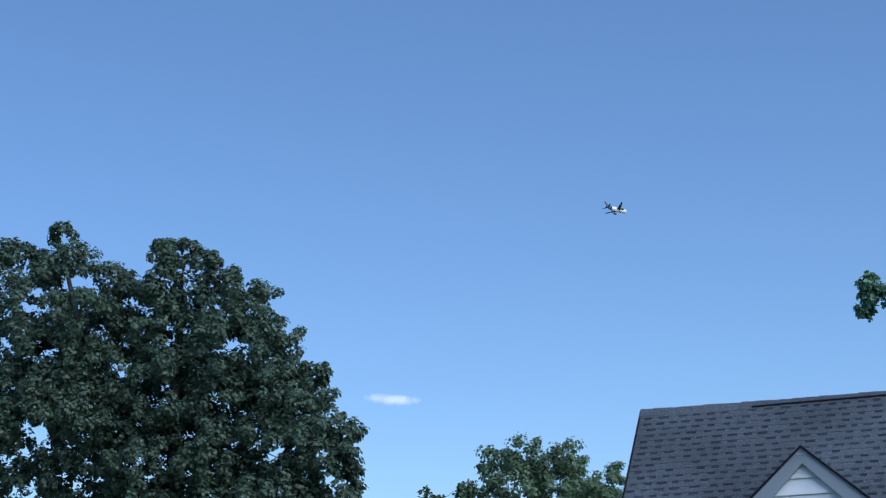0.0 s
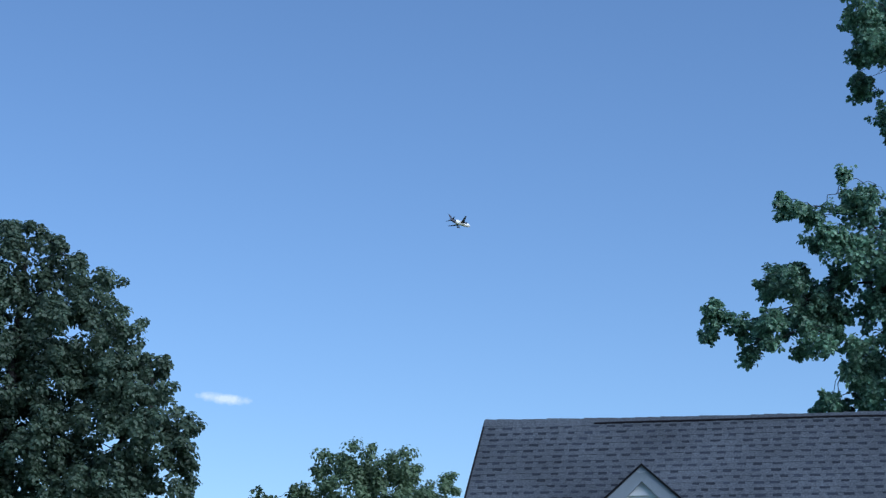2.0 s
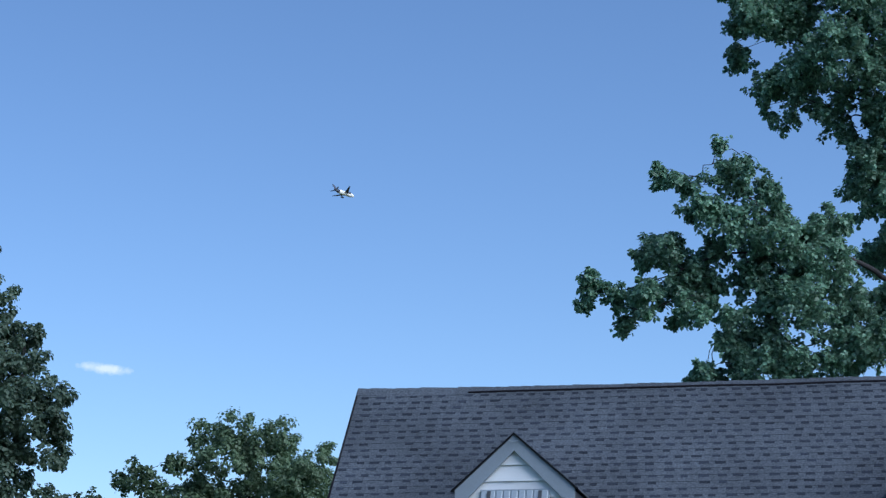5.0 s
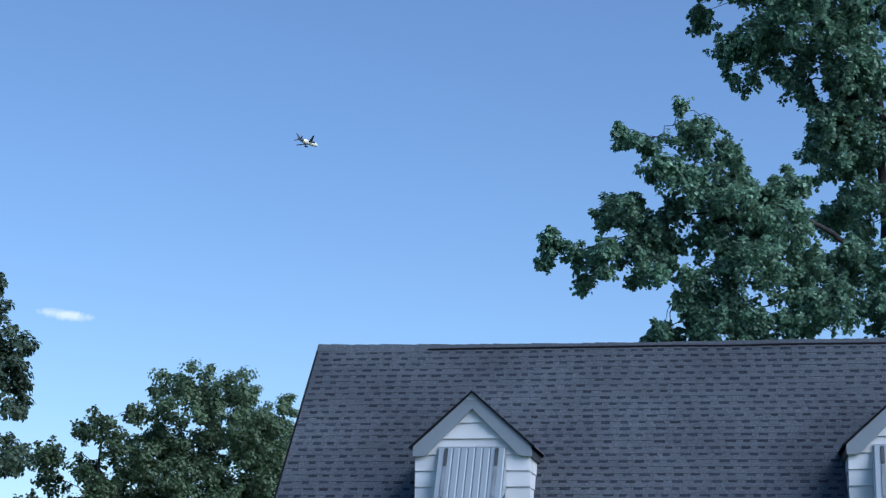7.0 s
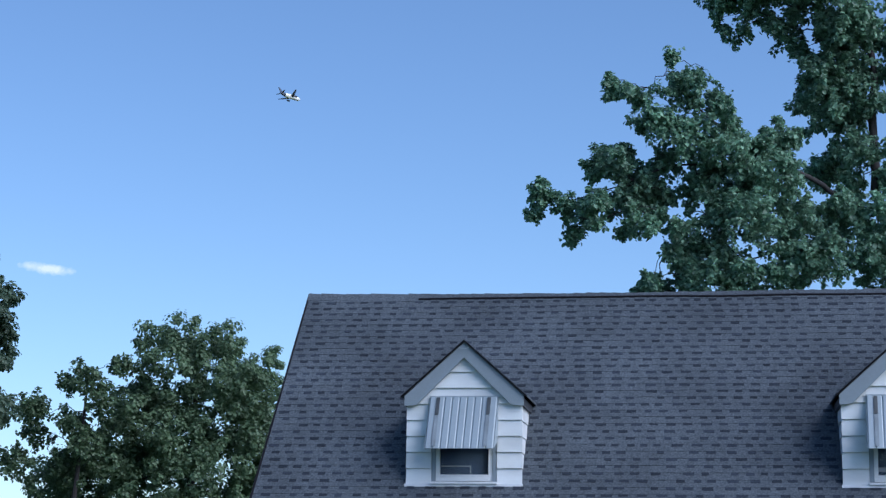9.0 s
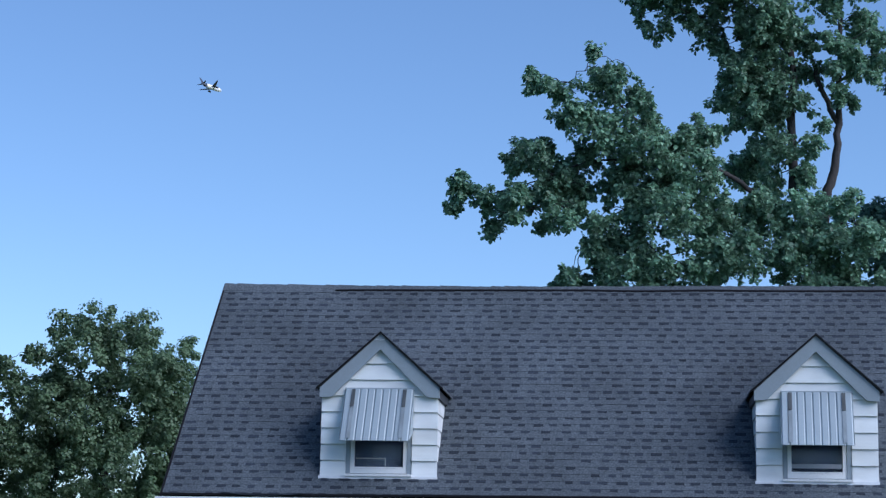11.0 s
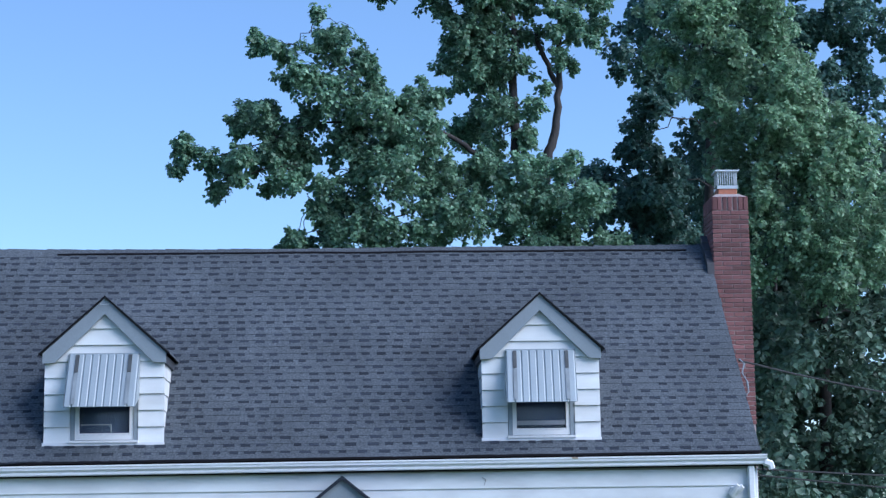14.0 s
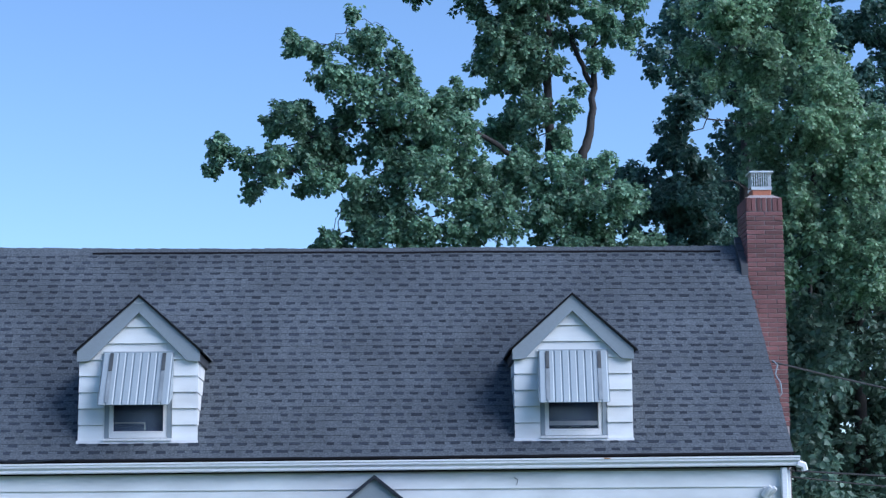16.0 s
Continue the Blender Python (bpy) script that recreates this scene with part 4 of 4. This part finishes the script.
def leaf_mesh(name, lumps, size, density, mat, seed, deep=1.5, gap=-0.22, spread=0.13, per=36, loose=0.55, droop=0.08, ball=False, crest=0.25):
    """One crown: each uneven lump carries leafy shoots that grow outwards and up and hang over a little; noise leaves gaps."""
    r = np.random.RandomState(seed)
    roots, tips, broad = [], [], []
    for x, y, z, rad in lumps:
        n = max(6, int(density * rad * rad))
        d = r.normal(size=(n, 3)) + np.array([0, 0, 0.3])
        d /= np.linalg.norm(d, axis=1)[:, None]
        for k in range(n):
            v = Vector(d[k])
            wob = 1 + 0.34 * noise.noise(v * 2.3 + Vector((x, z, seed)))
            reach = rad * wob * (0.55 + 0.5 * r.rand() ** 0.6)
            if r.rand() < crest and v.z > -0.3:
                reach *= 1.0 + 0.28 * r.rand()
            p = Vector((x + v.x * reach, y + v.y * reach * deep, z + v.z * reach * 0.95))
            open_air = noise.noise(p * 1.5 + Vector((seed, 0, 0))) + 0.45 * noise.noise(p * 4.1 + Vector((0, seed, 3)))
            if open_air > gap:
                length = min(0.42, 0.16 + 0.45 * rad) * (0.7 + 0.6 * r.rand())
                aim = (v + Vector(r.normal(size=3)) * 0.35 + Vector((0, 0, 0.22))).normalized()
                roots.append(p - aim * length), tips.append(p), broad.append(spread * (0.65 + 0.7 * r.rand()) * min(1.0, 0.5 + rad))
    roots, tips, broad = np.array(roots), np.array(tips), np.array(broad)
    n = len(roots) * per
    f = r.rand(n) ** 0.75
    A, B, wide = np.repeat(roots, per, 0), np.repeat(tips, per, 0), np.repeat(broad, per)
    o = r.normal(size=(n, 3))
    o /= np.linalg.norm(o, axis=1)[:, None]
    taper = (1 - f) * 0.95 + 0.25
    if ball:                                   # leaves packed in rounded heads at the shoots' ends
        o = o * np.array([1, 1, 0.8])
        f, taper = 0.75 + 0.25 * f, 0.8 + 0.3 * f
    c = A + (B - A) * f[:, None] + o * (wide * taper * r.rand(n) ** (0.2 if ball else 0.4))[:, None]
    c[:, 2] -= droop * f * f * (0.5 + r.rand(n))
    along = (B - A) / (np.linalg.norm(B - A, axis=1)[:, None] + 1e-9)
    face = o * (1.2 if ball else 0.75) + along * 0.35 + r.normal(size=(n, 3)) * loose + np.array([0, 0, 0.6])
    face /= np.linalg.norm(face, axis=1)[:, None]
    tip = along * 0.5 + o * 0.5 + r.normal(size=(n, 3)) * 0.5 + np.array([0, 0, 0 if ball else -0.5])
    side = np.cross(tip, face)
    side /= np.linalg.norm(side, axis=1)[:, None] + 1e-9
    tip = np.cross(face, side)
    L = (size * (0.6 + 0.8 * r.rand(n)))[:, None]
    W = L * 0.40
    lift = face * L * 0.14
    ring = [c, c + tip * L * 0.3 - side * W + lift, c + tip * L * 0.68 - side * W * 0.8 + lift, c + tip * L,
            c + tip * L * 0.68 + side * W * 0.8 + lift, c + tip * L * 0.3 + side * W + lift]
    co = np.stack(ring, 1).reshape(-1, 3)
    base = np.arange(n)[:, None] * 6
    f = np.concatenate([base + [0, 1, 2, 3], base + [0, 3, 4, 5]], 1).reshape(-1)
    me = bpy.data.meshes.new(name)
    me.vertices.add(len(co))
    me.vertices.foreach_set("co", co.astype(np.float32).ravel())
    me.loops.add(len(f))
    me.loops.foreach_set("vertex_index", f.astype(np.int32))
    me.polygons.add(len(f) // 4)
    me.polygons.foreach_set("loop_start", np.arange(0, len(f), 4, dtype=np.int32))
    me.update(calc_edges=True)
    me.validate()
    me.materials.append(mat)
    return me


def limb_path(a, b, rnd, steps=6, bend=0.16):
    a, b = Vector(a), Vector(b)
    span = (b - a).length
    pts = []
    for i in range(steps + 1):
        f = i / steps
        p = a.lerp(b, f)
        p.z += span * 0.10 * math.sin(math.pi * f)
        if 0 < i < steps:
            p += Vector((rnd.uniform(-1, 1), rnd.uniform(-1, 1), rnd.uniform(-1, 1))) * span * bend * 0.5
        pts.append(p)
    return pts


def tree(label, base, trunks, crowns, mat, seed, size, density, limb_every=1, group="", **more):
    """trunks: polylines with end radii, the first from the ground; crowns: lists of lumps. Each lump gets a limb from the nearest trunk point."""
    rnd = random.Random(seed)
    t = thing("tree", label, "tree", group, base)
    inv = Matrix.Translation(-Vector(base))

    def under(name, bm, m):
        bmesh.ops.transform(bm, matrix=inv, verts=bm.verts)
        return smooth(part(name, bm, m, t))

    joints = []
    for k, (pts, r0, r1) in enumerate(trunks):
        n = len(pts)
        dense, radii = [], []
        for i in range(n - 1):
            for j in range(4):
                f = (i + j / 4) / (n - 1)
                p = Vector(pts[i]).lerp(Vector(pts[i + 1]), j / 4)
                p += Vector((rnd.uniform(-1, 1), rnd.uniform(-1, 1), 0)) * 0.03
                dense.append(p), radii.append(r0 + (r1 - r0) * f)
        dense.append(Vector(pts[-1])), radii.append(r1)
        under("trunk" if k == 0 else "limb", tube(bmesh.new(), dense, radii, 10), BARK)
        joints += dense
    lumps = [p for c in crowns for p in c]
    for k, (x, y, z, r) in enumerate(lumps):
        if k % limb_every:
            continue
        goal = Vector((x, y, z))
        near = min(joints, key=lambda j: (j - goal).length + 1.1 * abs(j.z - z))
        pts = limb_path(near, goal, rnd)
        r0 = min(0.034, 0.007 + 0.006 * (goal - near).length)
        under("limb", tube(bmesh.new(), pts, [r0 + (0.004 - r0) * i / 6 for i in range(7)], 6), BARK)
        joints.append(pts[3])
    me = leaf_mesh("crown", [(x + rnd.uniform(-0.05, 0.05), y + rnd.uniform(-0.6, 0.6), z, r) for x, y, z, r in lumps], size, density, mat, seed, **more)
    me.transform(inv)
    crown = new("crown", me)
    crown.parent = t
    return t


# large tree close behind the house: forked trunk, long limb over the roof
tree("tall forked broadleaf tree with long limbs behind the house", (4.0, 12.5, 0),
     [([(4.0, 12.5, 0), (4.0, 12.4, 4), (4.0, 12.2, 8.2), (4.2, 12, 9.6), (4.36, 12, 10.1), (4.42, 12, 10.9), (4.47, 12, 12), (4.5, 12, 14), (4.3, 12, 16)], 0.14, 0.02),
      ([(4.0, 12.2, 8.2), (3.55, 12, 9.6), (3.5, 12, 11), (3.6, 12, 12), (3.3, 12, 13.6), (3.0, 12, 15.5)], 0.115, 0.03),
      ([(4.42, 12, 10.9), (4.15, 12, 11.5), (3.95, 12, 12.2)], 0.06, 0.04),
      ([(3.5, 12, 11), (3.15, 11.8, 11.7), (2.6, 11.5, 13)], 0.08, 0.05),
      ([(3.8, 12.2, 8.4), (2.9, 11.8, 9.4), (2.4, 11.4, 9.7), (1.7, 11, 9.95), (0.6, 10.6, 9.9), (-0.4, 10.2, 9.8)], 0.07, 0.018),
      ([(1.7, 11, 10.0), (0.8, 10.5, 10.4), (0.0, 10.1, 11.0)], 0.05, 0.02),
      ([(-0.4, 10.2, 9.8), (-1.2, 10, 9.4), (-2.5, 10, 9.05)], 0.018, 0.008)],
     [LIMB_TIP, LIMB_HIGH, LIMB_MID, LOWER, CORE, TOP, CORE_B, TOP_B, LIMB_B], LEAF_GREEN, 3, 0.080, 175, gap=-0.36, spread=0.12, per=48)
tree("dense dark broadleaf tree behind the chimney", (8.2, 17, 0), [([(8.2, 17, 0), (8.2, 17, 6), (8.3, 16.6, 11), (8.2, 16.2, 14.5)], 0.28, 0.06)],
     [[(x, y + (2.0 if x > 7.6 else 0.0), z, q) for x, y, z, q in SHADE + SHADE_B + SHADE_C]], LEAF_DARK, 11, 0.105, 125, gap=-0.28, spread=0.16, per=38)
# lumps above 7.1 m only; lower ones get the leaves darkened for shade
tree("leafy bright green tree beside the house", (9.6, 17.6, 0), [([(9.6, 17.6, 0), (9.6, 17.4, 4), (9.4, 15.6, 8), (9.1, 13.4, 10.8)], 0.08, 0.03)],
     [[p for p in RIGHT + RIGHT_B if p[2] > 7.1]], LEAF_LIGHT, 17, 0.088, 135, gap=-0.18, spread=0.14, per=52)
tree("broadleaf tree beside the house, shade put into its leaf colour", (11, 18.5, 0), [([(11, 18.5, 0), (11, 18.4, 4), (11.1, 18.2, 8)], 0.24, 0.08)],
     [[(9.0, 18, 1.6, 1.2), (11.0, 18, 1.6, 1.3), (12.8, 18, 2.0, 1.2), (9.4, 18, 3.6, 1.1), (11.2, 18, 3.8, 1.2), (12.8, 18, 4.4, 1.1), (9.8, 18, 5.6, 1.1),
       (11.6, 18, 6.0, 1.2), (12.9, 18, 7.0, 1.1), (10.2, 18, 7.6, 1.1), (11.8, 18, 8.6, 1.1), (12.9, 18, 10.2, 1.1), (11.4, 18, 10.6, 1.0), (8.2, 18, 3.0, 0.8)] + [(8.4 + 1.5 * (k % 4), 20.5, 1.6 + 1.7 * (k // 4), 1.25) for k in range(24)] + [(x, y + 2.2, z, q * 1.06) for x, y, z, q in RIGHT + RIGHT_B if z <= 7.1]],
     LEAF_SHADED, 37, 0.145, 62, gap=-0.58, spread=0.2, per=25)
tree("large dense dark green tree beyond the lawn", (-22, 21, 0), [([(-22, 21, 0), (-22, 20.6, 5), (-22.2, 20.3, 9), (-21.8, 20, 13.5)], 0.4, 0.07), ([(-22, 20.6, 5), (-24, 20.3, 9), (-25.4, 20, 14.6)], 0.22, 0.05), ([(-22, 20.6, 5), (-20, 20.3, 7.5), (-18, 20, 9.6)], 0.18, 0.05)],
     [LT_A, LT_B, LT_C], LEAF_LEFT, 23, 0.10, 95, deep=1.7, gap=-0.64, spread=0.205, per=56, loose=0.08, droop=0.02, ball=True, crest=0.65)
tree("distant rounded green tree beyond the roof", (-16, 34, 0), [([(-16, 34, 0), (-16, 33.6, 4), (-15.8, 33.2, 9)], 0.25, 0.06)], [[(x, y, z + 0.02, q * 1.28) for x, y, z, q in BT]], LEAF_BT, 29, 0.098, 95, deep=1.7, gap=-0.46, spread=0.22, per=50, loose=0.08, droop=0.02, ball=True, crest=0.4)
tree("thin sparse tree with bare twigs in the distance", (-19, 31.5, 0), [([(-19, 31.5, 0), (-19, 31.2, 4), (-18.6, 31, 8.3)], 0.14, 0.03)], [[(x, y, z, q * 1.3) for x, y, z, q in BT2]], LEAF_FAR, 31, 0.10, 170, gap=-0.28, spread=0.13, per=24)

# unseen woods added behind the viewer to darken window reflections and horizon light
woods = []
wr = random.Random(77)
for k in range(46):
    a = radians(95 + 170 * k / 45)
    far = wr.uniform(62, 80)
    for h in (2, 6, wr.uniform(8, 11)):
        woods.append((math.sin(a) * far + wr.uniform(-2, 2), -24 + math.cos(a) * far, h, wr.uniform(2.8, 4.0)))
wood = new("far_woods", leaf_mesh("far_woods", woods, 0.7, 2.5, LEAF_FAR, 41, deep=1.0, gap=-0.6, spread=1.0, per=6))
tagged(wood, "unseen belt of trees added to darken window reflections", "woods", kind="stuff")

# ---- airliner climbing away ----
AZ, EL, FAR = radians(-13.20), radians(14.72), 2080.0
plane_at = Vector((0.55, -24.7, 1.9)) + FAR * Vector((math.sin(AZ) * math.cos(EL), math.cos(AZ) * math.cos(EL), math.sin(EL)))


def airliner():
    t = thing("airliner", "white jet airliner with dark wings in flight", "airplane")
    bm = bmesh.new()
    tube(bm, [(-16, 0, 0.9), (-12, 0, 0.4), (-6, 0, 0), (9, 0, 0), (13, 0, -0.1), (15.5, 0, -0.4), (16.6, 0, -0.6)], [0.5, 1.6, 2.5, 2.5, 2.2, 1.3, 0.3], 16)
    smooth(part("fuselage", bm, PLANE_WHITE, t))
    smooth(part("tail_cone", tube(bmesh.new(), [(-16.2, 0, 0.92), (-15, 0, 0.8), (-12, 0, 0.4), (-9, 0, 0.2)], [0.45, 0.85, 1.65, 2.1], 16), PLANE_DARK, t, "dark blue tail end"))
    for s in (-1, 1):
        bm = bmesh.new()
        v = [bm.verts.new(p) for p in ((4, s * 1.6, -1.2), (-2, s * 1.6, -1.2), (-5.2, s * 13, 1.2), (-3.6, s * 13, 1.2))]
        w = [bm.verts.new(p.co + Vector((0, 0, 0.35))) for p in v]
        bm.faces.new(v), bm.faces.new(w[::-1])
        for i in range(4):
            bm.faces.new((v[i], w[i], w[(i + 1) % 4], v[(i + 1) % 4]))
        part("wing", bm, PLANE_GREY, t)
        bm = bmesh.new()
        v = [bm.verts.new(p) for p in ((-12, s * 0.8, 0.8), (-15, s * 0.8, 0.8), (-16.6, s * 6, 1.2), (-15.2, s * 6, 1.2))]
        w = [bm.verts.new(p.co + Vector((0, 0, 0.2))) for p in v]
        bm.faces.new(v), bm.faces.new(w[::-1])
        for i in range(4):
            bm.faces.new((v[i], w[i], w[(i + 1) % 4], v[(i + 1) % 4]))
        part("tailplane", bm, PLANE_GREY, t)
        smooth(part("engine", tube(bmesh.new(), [(0.5, s * 5.5, -1.9), (2, s * 5.5, -1.9), (4.4, s * 5.5, -1.9)], [0.6, 1.1, 1.0], 12), PLANE_DARK, t))
    bm = bmesh.new()
    prism(bm, [(-10.5, 1.2), (-15.6, 1.2), (-17.6, 7.0), (-15.4, 7.0)], -0.18, 0.18, 1)
    part("tail_fin", bm, PLANE_DARK, t)
    return t


plane = airliner()
plane.matrix_world = Matrix.Translation(plane_at) @ pose(0, 0, 0, 0, 0, 63) @ pose(0, 0, 0, -16, 0, 0)

# ---- small cloud ----
CLOUD = bpy.data.materials.new("thin_cloud")
CLOUD.use_nodes = True
cn, cl = CLOUD.node_tree.nodes, CLOUD.node_tree.links.new
tc = cn.new("ShaderNodeTexCoord")
nz = cn.new("ShaderNodeTexNoise")
nz.inputs["Scale"].default_value = 0.075
nz.inputs["Detail"].default_value = 5
cl(tc.outputs["Object"], nz.inputs["Vector"])
sep = cn.new("ShaderNodeVectorMath")
sep.operation = "MULTIPLY"
sep.inputs[1].default_value = (1 / 62.0, 0.0, 1 / 12.5)
tilt = cn.new("ShaderNodeMapping")
tilt.inputs["Rotation"].default_value = (0, radians(-6), 0)
cl(tc.outputs["Object"], tilt.inputs["Vector"])
cl(tilt.outputs[0], sep.inputs[0])
ln = cn.new("ShaderNodeVectorMath")
ln.operation = "LENGTH"
cl(sep.outputs[0], ln.inputs[0])
ad = cn.new("ShaderNodeMath")
ad.operation = "SUBTRACT"
cl(nz.outputs["Fac"], ad.inputs[0]), cl(ln.outputs["Value"], ad.inputs[1])
mr = cn.new("ShaderNodeMapRange")
mr.inputs["From Min"].default_value, mr.inputs["From Max"].default_value, mr.inputs["To Max"].default_value = -0.36, 0.30, 0.9
cl(ad.outputs[0], mr.inputs["Value"])
tp, mx = cn.new("ShaderNodeBsdfTransparent"), cn.new("ShaderNodeMixShader")
# the cloud glows by itself: its sunlight is put in as emission
glow = cn.new("ShaderNodeEmission")
glow.inputs["Color"].default_value = (0.80, 0.86, 1.0, 1)
glow.inputs["Strength"].default_value = 1.1
cl(mr.outputs[0], mx.inputs[0]), cl(tp.outputs[0], mx.inputs[1]), cl(glow.outputs[0], mx.inputs[2])
cl(mx.outputs[0], cn["Material Output"].inputs["Surface"])
bm = bmesh.new()
bmesh.ops.create_grid(bm, x_segments=24, y_segments=8, size=1.0)
for v in bm.verts:
    x, y = v.co.x, v.co.y
    v.co = Vector((x * 62, -6 * (1 - x * x) * (1 - y * y), y * 14 - 5 * x))
cloud = new("cloud", finish(bm, "cloud", CLOUD))
cloud.location = Vector((0.6, -24.7, 1.9)) + 3400 * Vector((-0.3428, 0.9251, 0.1612)).normalized()
cloud.rotation_euler = (0, 0, radians(20.3))
tagged(cloud, "small thin white cloud low in the sky", "cloud", kind="structure")
